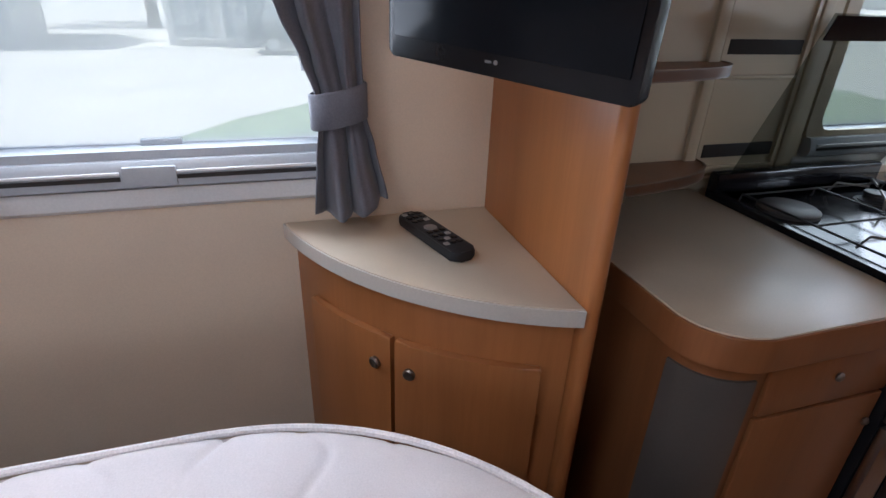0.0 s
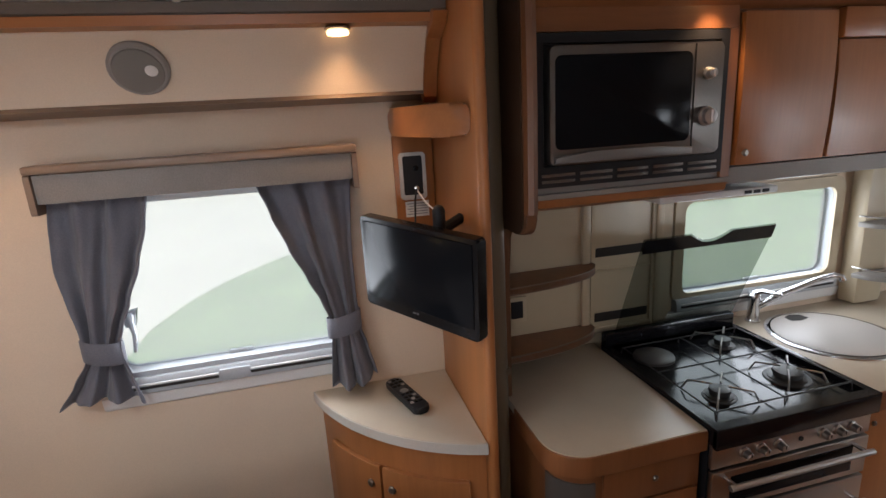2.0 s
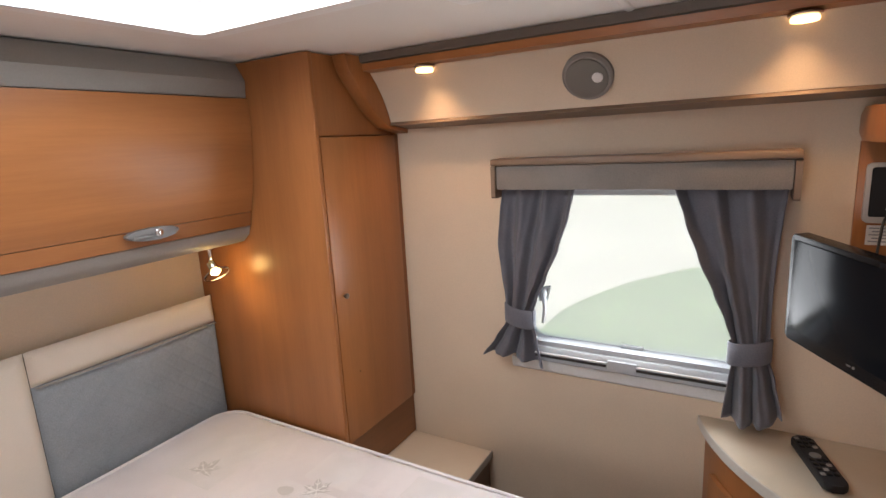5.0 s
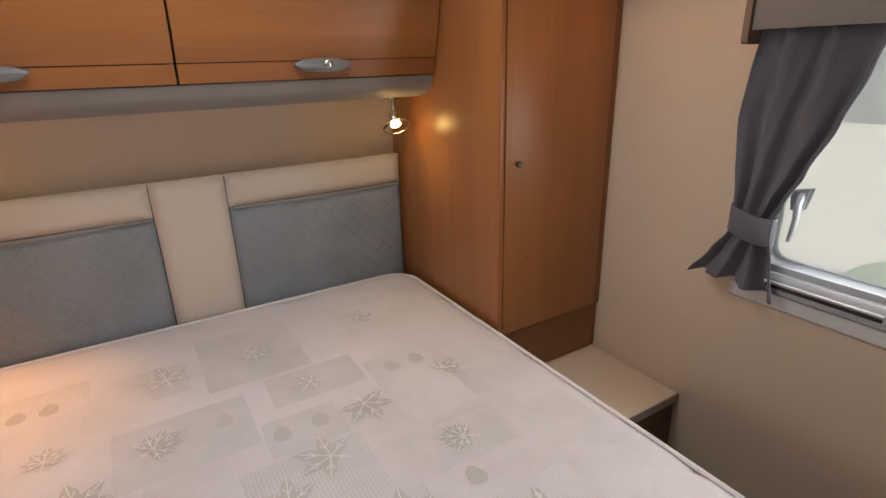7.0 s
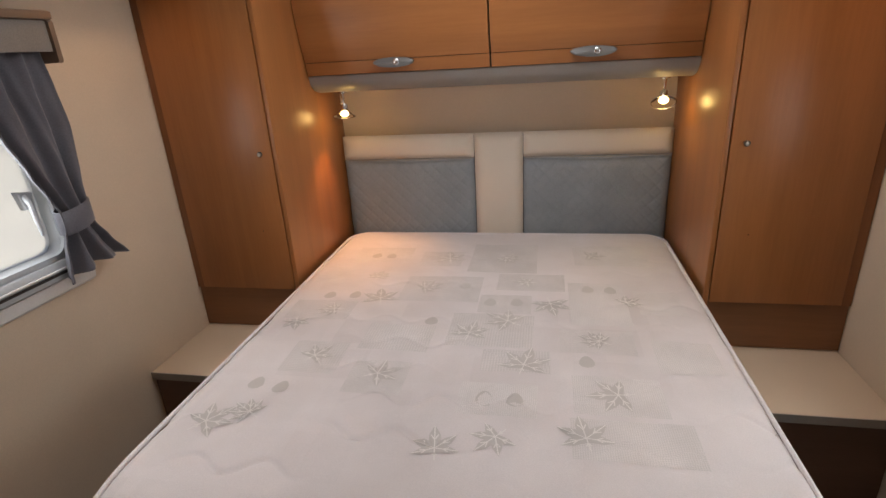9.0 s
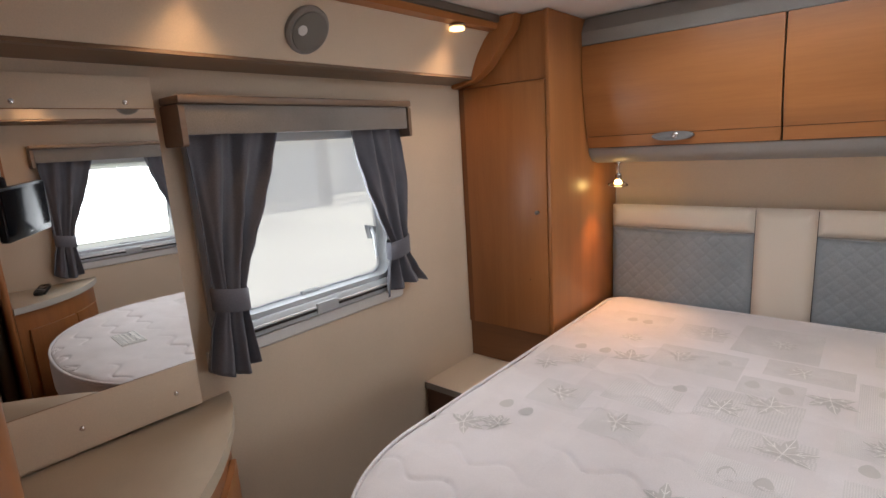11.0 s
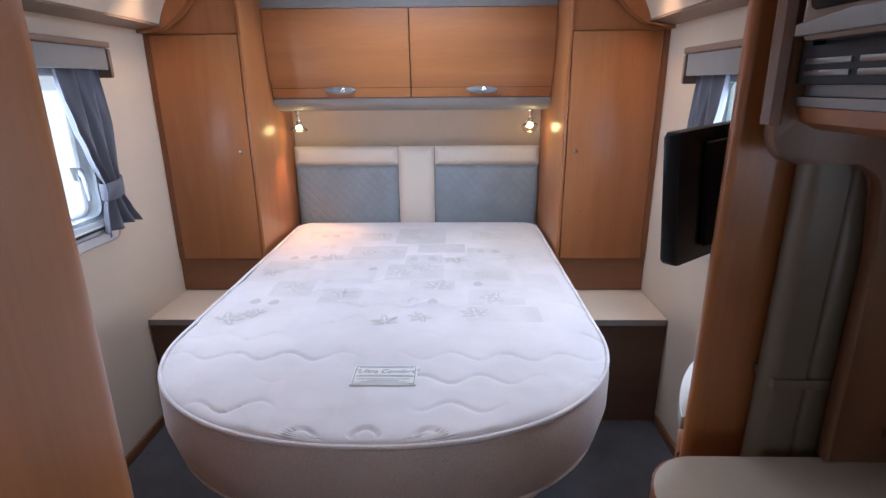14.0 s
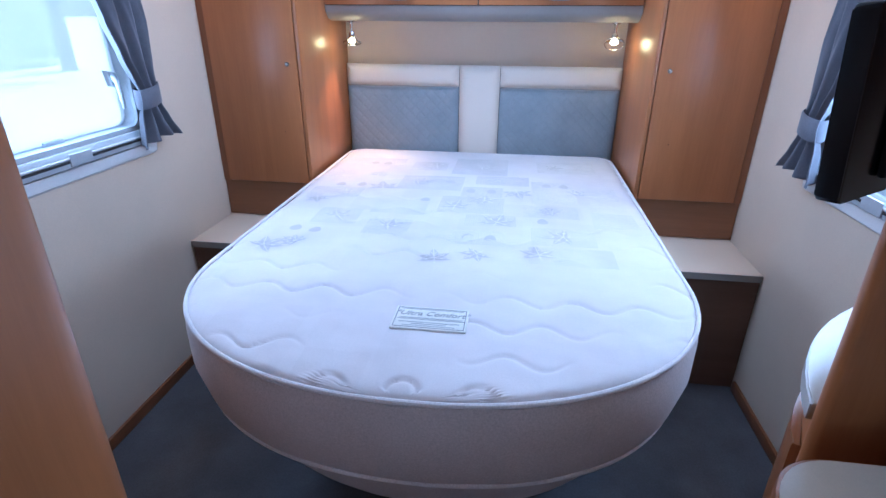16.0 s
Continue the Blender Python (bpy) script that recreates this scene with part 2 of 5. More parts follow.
def extrude(pts, a, b, axis="z", r=0.0, bm=None):
    """A flat outline swept from a to b along an axis. Outlines are (x, y), (x, z) for axis y or (y, z) for axis x."""
    bm = bm or bmesh.new()
    put = {"z": lambda p, w: (p[0], p[1], w), "y": lambda p, w: (p[0], w, p[1]), "x": lambda p, w: (w, p[0], p[1])}[axis]
    lo = [bm.verts.new(put(p, a)) for p in pts]
    hi = [bm.verts.new(put(p, b)) for p in pts]
    f0, f1 = bm.faces.new(lo), bm.faces.new(hi[::-1])
    n = len(pts)
    for i in range(n):
        bm.faces.new((lo[i], lo[(i + 1) % n], hi[(i + 1) % n], hi[i]))
    if r:
        bmesh.ops.bevel(bm, geom=list({e for f in (f0, f1) for e in f.edges}), offset=r, segments=2, profile=0.5, affect="EDGES")
    return bm


def arc(cx, cy, rx, ry, a0, a1, n=10):
    return [(cx + rx * math.cos(radians(a0 + (a1 - a0) * i / n)), cy + ry * math.sin(radians(a0 + (a1 - a0) * i / n))) for i in range(n + 1)]


def round_rect(x0, x1, y0, y1, r, n=5):
    return arc(x1 - r, y1 - r, r, r, 0, 90, n) + arc(x0 + r, y1 - r, r, r, 90, 180, n) + arc(x0 + r, y0 + r, r, r, 180, 270, n) + arc(x1 - r, y0 + r, r, r, 270, 360, n)


def ring(outer, inner, a, b, axis="z", bm=None):
    """A frame between two outlines with equal counts of points, from a to b."""
    bm = bm or bmesh.new()
    put = {"z": lambda p, w: (p[0], p[1], w), "y": lambda p, w: (p[0], w, p[1]), "x": lambda p, w: (w, p[0], p[1])}[axis]
    rows = [[bm.verts.new(put(p, w)) for p in o] for o, w in ((outer, a), (outer, b), (inner, b), (inner, a))]
    n = len(outer)
    for k in range(4):
        for i in range(n):
            bm.faces.new((rows[k][i], rows[k][(i + 1) % n], rows[(k + 1) % 4][(i + 1) % n], rows[(k + 1) % 4][i]))
    return bm


def tube(points, r, n=8, bm=None):
    """A round bar through points."""
    bm = bm or bmesh.new()
    pts = [Vector(p) for p in points]
    loops = []
    side = None
    for i, p in enumerate(pts):
        d = (pts[min(i + 1, len(pts) - 1)] - pts[max(i - 1, 0)]).normalized()
        if side is None:
            side = d.orthogonal().normalized()
        side = (side - d * side.dot(d)).normalized()
        up = d.cross(side)
        rr = r[i] if isinstance(r, (list, tuple)) else r
        loops.append([bm.verts.new(p + rr * (math.cos(2 * math.pi * k / n) * side + math.sin(2 * math.pi * k / n) * up)) for k in range(n)])
    for a, b in zip(loops, loops[1:]):
        for k in range(n):
            bm.faces.new((a[k], a[(k + 1) % n], b[(k + 1) % n], b[k]))
    bm.faces.new(loops[0][::-1])
    bm.faces.new(loops[-1])
    return bm


def disc(c, axis, r, h, n=20, bm=None, taper=1.0):
    """A short cylinder from c along axis."""
    c, a = Vector(c), Vector(axis).normalized()
    return tube([c, c + a * h], [r, r * taper], n, bm)


def lathe(c, axis, prof, n=20, bm=None):
    """A turned shape: prof lists (distance along the axis, radius)."""
    c, a = Vector(c), Vector(axis).normalized()
    return tube([c + a * d for d, _ in prof], [q for _, q in prof], n, bm)


def ring_bead(c, axis, r, thick, n=28):
    """A thin round hoop about an axis."""
    a = Vector(axis).normalized()
    u = a.orthogonal().normalized()
    v = a.cross(u)
    return tube([Vector(c) + r * (math.cos(2 * math.pi * k / n) * u + math.sin(2 * math.pi * k / n) * v) for k in range(n + 1)], thick, 6)


# ---- the shell ----
W, CEIL, HEAD, FRONT = 1.113, 1.91, 0.06, -6.0
T = 0.04


def holed(x0, x1, openings, y0, y1, z0, z1, bm=None):
    """A wall across x0..x1 that runs along y, with openings (ya, yb, za, zb) right through it."""
    bm = bm or bmesh.new()
    at = y0
    for ya, yb, za, zb in sorted(openings):
        box(x0, x1, at, ya, z0, z1, bm=bm)
        box(x0, x1, ya, yb, z0, za, bm=bm)
        box(x0, x1, ya, yb, zb, z1, bm=bm)
        at = yb
    box(x0, x1, at, y1, z0, z1, bm=bm)
    return bm


BED_WIN = (-1.70, -1.04, 0.955, 1.475)
RAISED = 0.036
BED_WIN_LEFT = (-1.70, -1.04, 0.955 + RAISED, 1.475 + RAISED)
KIT_WIN = (-3.60, -2.90, 0.93, 1.30)
LOUNGE = (-5.2, -4.15, 0.85, 1.5)
whole("wall_right", holed(W, W + T, [BED_WIN, KIT_WIN, LOUNGE], FRONT, HEAD, -0.03, 1.96), cream, "cream vinyl-faced side wall with window openings", "wall", kind="structure", smooth=0)
whole("wall_left", holed(-W - T, -W, [BED_WIN_LEFT, LOUNGE], FRONT, HEAD, -0.03, 1.96), cream, "cream vinyl-faced side wall with a window opening", "wall", kind="structure", smooth=0)
whole("wall_head", box(-W - T, W + T, HEAD, HEAD + T, -0.03, 1.96), cream, "cream end wall behind the headboard", "wall", kind="structure", smooth=0)
bm = box(-W - T, W + T, FRONT - T, FRONT, -0.03, 0.85)
box(-W - T, W + T, FRONT - T, FRONT, 1.6, 1.96, bm=bm)
box(-W - T, -0.95, FRONT - T, FRONT, 0.85, 1.6, bm=bm)
box(0.95, W + T, FRONT - T, FRONT, 0.85, 1.6, bm=bm)
whole("wall_front", bm, cream, "cream front wall with a wide window opening", "wall", kind="structure", smooth=0)
whole("floor", box(-W - T, W + T, -2.12, HEAD + T, -0.03, 0), carpet, "grey carpeted bedroom floor", "floor", kind="structure", smooth=0)
whole("floor_2", box(-W - T, W + T, FRONT - T, -2.122, -0.03, 0), vinyl_floor, "beige wood-effect vinyl floor of the galley", "floor", kind="structure", smooth=0)
whole("wall_underbody", box(-W - T + 0.1, W + T - 0.1, FRONT + 0.1, HEAD - 0.1, -0.705, -0.031), grey_trim, "plain grey underbody below the floor", "wall", kind="structure", smooth=0)
SKY = (-0.355, 0.355, -1.09, -0.575)
bm = box(-W - T, SKY[0], FRONT - T, HEAD + T, CEIL, CEIL + 0.05)
box(SKY[1], W + T, FRONT - T, HEAD + T, CEIL, CEIL + 0.05, bm=bm)
box(SKY[0], SKY[1], SKY[3], HEAD + T, CEIL, CEIL + 0.05, bm=bm)
box(SKY[0], SKY[1], FRONT - T, SKY[2], CEIL, CEIL + 0.05, bm=bm)
whole("ceiling", bm, ceiling_mat, "off-white board ceiling with a rooflight opening", "ceiling", kind="structure", smooth=0)
whole("trim", extrude(arc(-1.405, CEIL, 0.011, 0.006, 180, 360, 8), -0.86, 0.86, "x"), ceiling_mat, "off-white ceiling joint strip", "trim", kind="structure")
for s, nm in ((1, "baseboard"), (-1, "baseboard_2")):
    whole(nm, box(s * W, s * (W - 0.012), -2.0 if s > 0 else -2.27, -0.90, 0.0, 0.045, 0.003), wood_dark_y, "narrow brown wooden skirting strip", "skirting", kind="structure")

# washroom corner and partition
ws = [(-W, -2.28)] + arc(-0.317, -2.335, 0.055, 0.055, 90, 0, 8) + [(-0.262, -3.7), (-W, -3.7)]
whole("wall_washroom", extrude(ws, 0, CEIL), wood, "pear-veneered washroom wall with a rounded corner", "wall", kind="structure")
pt = [(W, -2.005), (W, -2.035)] + arc(0.685, -2.02, 0.015, 0.015, 270, 90, 6)
whole("wall_partition", extrude(pt, 0, CEIL), wood, "pear-veneered partition with a rounded front edge", "wall", kind="structure")

# ---- bedroom: bed ----
CX, HW, Y1, YC, BOW, POW = 0.003, 0.668, -0.03, -1.42, 0.552, 2.2


def bed_outline(grow=0.0, n=56):
    pts = []
    for i in range(n + 1):
        a = math.pi * i / n
        c, s = math.cos(a), math.sin(a)
        pts.append((CX + (HW + grow) * (abs(c) ** (2 / POW)) * (1 if c > 0 else -1), YC - (BOW + grow) * (max(s, 0) ** (2 / POW))))
    g = HW + grow
    return pts + arc(CX - g + 0.09, Y1 - 0.09, 0.09, 0.09, 180, 90, 5) + arc(CX + g - 0.09, Y1 - 0.09, 0.09, 0.09, 90, 0, 5)


def bed_half(y, grow=0.0):
    """Half the mattress's width at y."""
    g = HW + grow
    if y > Y1 - 0.09:
        k = min(1, max(0, (y - (Y1 - 0.09)) / 0.09))
        return g - 0.09 + 0.09 * math.sqrt(max(0, 1 - k * k))
    if y > YC:
        return g
    k = min(1, (YC - y) / (BOW + grow))
    return g * max(0, 1 - k ** POW) ** (1 / POW)


TOP = 0.715


def damask():
    """White mattress ticking: woven patchwork, soft and slightly sheeny."""
    m, n, l, b = material("white_damask_ticking", 0.62, 0, 0.3)
    b.inputs["Sheen Weight"].default_value = 0.3
    mp = mapped(n, l, (1, 1, 1))
    br = n.new("ShaderNodeTexBrick")
    br.offset, br.squash, br.offset_frequency, br.squash_frequency = 0.37, 0.7, 2, 3
    br.inputs["Color1"].default_value = (0.56, 0.52, 0.515, 1)
    br.inputs["Color2"].default_value = (0.72, 0.68, 0.675, 1)
    br.inputs["Mortar"].default_value = (0.76, 0.72, 0.715, 1)
    for k, v in (("Scale", 1.0), ("Mortar Size", 0.017), ("Mortar Smooth", 0.12), ("Bias", 0.0), ("Brick Width", 0.25), ("Row Height", 0.165)):
        br.inputs[k].default_value = v
    l.new(mp.outputs[0], br.inputs["Vector"])
    weave, cloud = noise_tex(n, l, mp, 420, 2), noise_tex(n, l, mp, 3.2, 4)
    c1 = ramp(n, l, cloud.outputs[0], [(0.35, (0.9, 0.88, 0.88)), (0.65, (1.03, 1.02, 1.03))])
    c2 = ramp(n, l, weave.outputs[0], [(0.3, (0.92,) * 3), (0.7, (1.02,) * 3)])
    plain = n.new("ShaderNodeRGB")
    plain.outputs[0].default_value = (0.70, 0.66, 0.66, 1)
    mp2 = mapped(n, l, (1, 1, 1))
    mp2.inputs["Rotation"].default_value, mp2.inputs["Location"].default_value = (0, 0, math.pi / 2), (0.13, 0.07, 0)
    b2 = n.new("ShaderNodeTexBrick")
    b2.offset, b2.squash, b2.offset_frequency, b2.squash_frequency = 0.6, 1.5, 3, 2
    for k in ("Color1", "Color2", "Mortar"):
        b2.inputs[k].default_value = br.inputs[k].default_value
    for k, v in (("Scale", 1.0), ("Mortar Size", 0.0), ("Mortar Smooth", 0.3), ("Bias", 0.1), ("Brick Width", 0.34), ("Row Height", 0.21)):
        b2.inputs[k].default_value = v
    l.new(mp2.outputs[0], b2.inputs["Vector"])
    both = mix(n, l, 0.5, br.outputs["Color"], b2.outputs["Color"])
    fade = ramp(n, l, noise_tex(n, l, mp, 1.7, 2).outputs[0], [(0.36, (0.6,) * 3), (0.62, (0.95,) * 3)])
    soft = mix(n, l, fade.outputs[0], both, plain.outputs[0])
    x = mix(n, l, 1.0, soft, c1.outputs[0], "MULTIPLY")
    l.new(mix(n, l, 1.0, x, c2.outputs[0], "MULTIPLY"), b.inputs["Base Color"])
    bump(n, l, b, weave.outputs[0], 0.2, 0.0008)
    return m


damask_mat = damask()
side_mat = cloth("ticking_side", (0.56, 0.50, 0.485), 0.75, 700, 0.06)
leaf_mat = surface("woven_grey_leaf", (0.53, 0.50, 0.485), 0.5, spread=0.12, fine=600)
vein_mat = surface("woven_white_vein", (0.76, 0.73, 0.71), 0.5, spread=0.05, fine=600)

bed = thing("island_bed", (0, -1.0, 0), "pale fabric-covered island bed base with a dark plinth", "bed")
bm = bmesh.new()
loops = [[bm.verts.new((x, y, z)) for x, y in bed_outline(k)] for z, k in ((0.20, -0.21), (0.26, -0.165), (0.33, -0.12), (0.40, -0.09), (0.452, -0.075), (0.455, -0.09))]
for a, b in zip(loops, loops[1:]):
    for i in range(len(a)):
        bm.faces.new((a[i], a[(i + 1) % len(a)], b[(i + 1) % len(a)], b[i]))
bm.faces.new(loops[0][::-1])
bm.faces.new(loops[-1])
part("base", bm, side_mat, bed, "pale fabric-covered tapering base")
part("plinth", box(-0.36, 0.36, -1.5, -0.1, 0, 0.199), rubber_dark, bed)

mattress = thing("mattress", (0, -1.0, 0.458), "white damask quilted mattress with piped edges and rounded foot", "mattress")


def quilt(x, y):
    """How far the stitching draws the top in: broken wavy lines, and small half-moons along the foot."""
    z = 0.0
    for k in range(15):
        y0 = -0.08 - k * 0.125
        d = y - (y0 + 0.021 * math.sin(2 * math.pi * (x / 0.158 + 0.5 * (k % 2))))
        if abs(d) < 0.05:
            gap = min(1.0, max(0.0, 0.25 + 2.2 * noise.noise((x * 3.3, k * 1.7, 2.0))))
            far = min(1.0, max(0.2, (-y - 0.3) / 1.1))
            z -= 0.008 * gap * far * math.exp(-(d / 0.006) ** 2) + 0.003 * far * gap * math.exp(-(d / 0.03) ** 2)
    if -1.95 < y < -1.86:
        for k in range(-3, 5):
            d = math.hypot(x - 0.004 - 0.145 * k, y + 1.948) - 0.03
            z -= 0.007 * math.exp(-(d / 0.006) ** 2)
    return z + 0.004 * noise.noise((x * 5, y * 5, 0.3)) + 0.0015 * noise.noise((x * 16, y * 16, 1.3))


bm = bmesh.new()
NX, NY = 190, 320
ys = [Y1 - 0.004 + (YC - BOW + 0.012 - Y1) * i / NY for i in range(NY + 1)]
grid = []
for y in ys:
    h = bed_half(y, -0.008)
    row = []
    for j in range(NX + 1):
        u = 2 * j / NX - 1
        x = CX + h * u
        edge = min(h * (1 - abs(u)), abs(y - ys[0]) + 0.004, abs(y - ys[-1]) * 1.5 + 0.004)
        drop = 0.014 * math.exp(-edge / 0.018)
        row.append(bm.verts.new((x, y, TOP + quilt(x, y) - drop)))
    grid.append(row)
for a, b in zip(grid, grid[1:]):
    for j in range(NX):
        bm.faces.new((a[j], a[j + 1], b[j + 1], b[j]))
part("top_panel", bm, damask_mat, mattress, "quilted white damask top", smooth=60)
bm = bmesh.new()
loops = []
for z, k in ((0.456, -0.07), (0.464, -0.035), (0.50, -0.014), (0.58, 0.004), (0.66, 0.004), (0.692, -0.003), (0.697, -0.009), (0.686, -0.05)):
    loops.append([bm.verts.new((x, y, z + 0.002 * math.sin(23 * x + 17 * y))) for x, y in bed_outline(k)])
for a, b in zip(loops, loops[1:]):
    for i in range(len(a)):
        bm.faces.new((a[i], a[(i + 1) % len(a)], b[(i + 1) % len(a)], b[i]))
bm.faces.new(loops[0][::-1])
part("side_panel", bm, side_mat, mattress)
for z, g in ((0.703, -0.003), (0.476, -0.026)):
    o = bed_outline(g)
    part("piping", tube([(x, y, z) for x, y in o + o[:1]], 0.0055, 8), piping_mat, mattress, "rounded white edge piping")


def lobe_list(lobes):
    """Angles and lengths of a leaf's lobes, fanned about its tip."""
    return [((k - (lobes - 1) / 2) * 3.7 / (lobes - 1), 1 - 0.11 * abs(k - (lobes - 1) / 2)) for k in range(lobes)]


def on_top(x, y, lift):
    return (x, y, TOP + quilt(x, y) + lift)


def leaf_shape(bm, x, y, a, size, lobes):
    """A flat woven maple-like leaf."""
    rim = []
    for k, (t, q) in enumerate(lobe_list(lobes)):
        rim += [(0.62 * q, t - 0.30), (q, t), (0.62 * q, t + 0.30)]
        rim.append((0.40, t + 3.7 / (lobes - 1) / 2))
    rim[-1] = (0.16, math.pi)
    c = bm.verts.new(on_top(x, y, 0.0015))
    vs = [bm.verts.new(on_top(x + size * q * math.cos(t + a), y + size * q * math.sin(t + a), 0.0015)) for q, t in rim]
    for i in range(len(vs)):
        bm.faces.new((c, vs[i], vs[(i + 1) % len(vs)]))


def vein_shape(bm, x, y, a, size, lobes):
    for t, q in lobe_list(lobes) + [(math.pi, 0.55)]:
        dx, dy = math.cos(t + a), math.sin(t + a)
        for k0, k1, side in ((0, 0.95, 0), (0.35, 0.6, 0.5), (0.35, 0.6, -0.5)):
            ex, ey = math.cos(t + a + side), math.sin(t + a + side)
            x0, y0 = x + size * q * k0 * dx, y + size * q * k0 * dy
            x1, y1 = x0 + size * q * (k1 - k0) * ex, y0 + size * q * (k1 - k0) * ey
            vs = [bm.verts.new(on_top(px - s2 * 0.0013 * ey, py + s2 * 0.0013 * ex, 0.0028)) for px, py in ((x0, y0), (x1, y1)) for s2 in (-1, 1)]
            bm.faces.new((vs[0], vs[1], vs[3], vs[2]))


def hatched(name, colour, pitch):
    """Jacquard patch: a tone woven with fine cross hatching."""
    m, n, l, b = material(name, 0.6, 0, 0.3)
    mp = mapped(n, l, (1, 1, 1))
    mp.inputs["Rotation"].default_value = (0, 0, radians(45))
    chk = n.new("ShaderNodeTexChecker")
    chk.inputs["Scale"].default_value = pitch
    chk.inputs["Color1"].default_value, chk.inputs["Color2"].default_value = (*tone(colour, 0.93), 1), (*tone(colour, 1.07), 1)
    l.new(mp.outputs[0], chk.inputs["Vector"])
    cloud = ramp(n, l, noise_tex(n, l, mp, 9, 4).outputs[0], [(0.3, (0.93,) * 3), (0.7, (1.05,) * 3)])
    l.new(mix(n, l, 1.0, chk.outputs["Color"], cloud.outputs[0], "MULTIPLY"), b.inputs["Base Color"])
    bump(n, l, b, chk.outputs["Fac"], 0.3, 0.0006)
    return m


patch_mats = [hatched("fine_grey_jacquard", (0.615, 0.58, 0.575), 420), hatched("coarse_grey_jacquard", (0.625, 0.59, 0.585), 190), hatched("pale_jacquard", (0.65, 0.615, 0.61), 300)]


def patch(x0, x1, y0, y1, kind):
    """A woven rectangle that follows the quilted top."""
    bm = bmesh.new()
    nx, ny = max(3, int((x1 - x0) / 0.012)), max(3, int((y1 - y0) / 0.008))
    rows = [[bm.verts.new(on_top(x0 + (x1 - x0) * j / nx, y0 + (y1 - y0) * i / ny, 0.0009)) for j in range(nx + 1)] for i in range(ny + 1)]
    for a, b in zip(rows, rows[1:]):
        for j in range(nx):
            bm.faces.new((a[j], a[j + 1], b[j + 1], b[j]))
    part("woven_patch", bm, patch_mats[kind], mattress, "grey jacquard patch", smooth=60)


for x0, x1, y0, y1, kind in ((-0.08, 0.167, -0.475, -0.19, 0), (-0.28, -0.013, -0.71, -0.52, 0), (0.038, 0.26, -0.62, -0.487, 0), (-0.007, 0.155, -0.775, -0.655, 0),
                             (-0.075, 0.165, -0.97, -0.785, 1), (0.27, 0.44, -0.83, -0.55, 2), (-0.31, -0.115, -1.01, -0.87, 1), (0.235, 0.43, -0.98, -0.86, 0),
                             (0.036, 0.21, -1.08, -0.983, 1), (-0.49, -0.335, -1.13, -0.985, 1), (-0.29, -0.14, -1.20, -1.06, 0), (0.25, 0.50, -1.36, -1.235, 2), (0.0, 0.18, -1.25, -1.13, 2), (0.47, 0.62, -1.05, -0.90, 2), (-0.62, -0.50, -0.60, -0.45, 2), (-0.61, -0.40, -0.857, -0.73, 0), (-0.275, -0.11, -0.43, -0.285, 2), (-0.55, -0.32, -0.40, -0.24, 2),
                             (0.30, 0.56, -0.40, -0.20, 2), (0.47, 0.60, -0.76, -0.60, 2), (0.26, 0.46, -1.22, -1.08, 2)):
    patch(x0, x1, y0, y1, kind)

rnd = random.Random(4)
spots = [(-0.393, -0.54), (0.137, -0.556), (0.09, -0.827), (-0.013, -0.905), (0.212, -0.706), (0.145, -1.048), (-0.554, -0.872), (-0.335, -0.703), (-0.207, -0.608),
         (-0.461, -0.79), (-0.16, -0.36), (0.36, -0.30), (0.05, -0.33), (0.34, -0.92), (-0.415, -1.055), (-0.217, -1.12), (0.36, -1.15), (-0.554, -1.34), (-0.468, -1.30), (-0.022, -1.363), (0.097, -1.318), (0.44, -0.68), (0.28, -1.30)]
for i, (x, y) in enumerate(spots):
    a, size, lobes = rnd.uniform(0, 6.3), rnd.uniform(0.055, 0.088), rnd.choice((5, 5, 5, 7))
    bm = bmesh.new()
    leaf_shape(bm, x, y, a, size, lobes)
    mo = part("leaf_motif", bm, leaf_mat, mattress, "woven grey leaf", smooth=0)
    bm = bmesh.new()
    vein_shape(bm, x, y, a, size, lobes)
    part("vein", bm, vein_mat, mo, "pale stitched veins", smooth=0)
for x, y in ((0.027, -0.707), (0.11, -0.702), (-0.515, -0.69), (-0.427, -0.685), (-0.069, -0.592), (-0.135, -0.84), (0.33, -0.60), (0.40, -0.60), (-0.46, -0.33), (-0.40, -0.33), (-0.51, -1.19), (-0.44, -1.20), (0.06, -1.19), (0.13, -1.19), (0.30, -1.02)):
    bm = bmesh.new()
    o = [(x + 0.019 * math.cos(t) * (1 - 0.3 * math.sin(t)), y + 0.026 * math.sin(t)) for t in [2 * math.pi * i / 12 for i in range(12)]]
    bm.faces.new([bm.verts.new((px, py, TOP + quilt(px, py) + 0.0015)) for px, py in o])
    part("leaf_motif", bm, leaf_mat, mattress, "woven grey leaf", smooth=0)

# sewn label near the foot
tag_white = cloth("white_woven_label", (0.82, 0.81, 0.77), 0.7)
ink = surface("grey_print", (0.30, 0.31, 0.32), 0.7)
ink_pale = surface("pale_grey_print", (0.45, 0.46, 0.47), 0.7)
TX0, TX1, TY0, TY1, TZ = -0.066, 0.107, -1.745, -1.650, TOP + 0.0055
label = part("label", box(TX0, TX1, TY0, TY1, TOP - 0.008, TZ, 0.001), tag_white, mattress, "white sewn label with grey printing")
part("border", ring([(TX0 + 0.005, TY0 + 0.005), (TX1 - 0.005, TY0 + 0.005), (TX1 - 0.005, TY1 - 0.005), (TX0 + 0.005, TY1 - 0.005)],
                    [(TX0 + 0.007, TY0 + 0.007), (TX1 - 0.007, TY0 + 0.007), (TX1 - 0.007, TY1 - 0.007), (TX0 + 0.007, TY1 - 0.007)], TZ, TZ + 0.0006), ink, label)
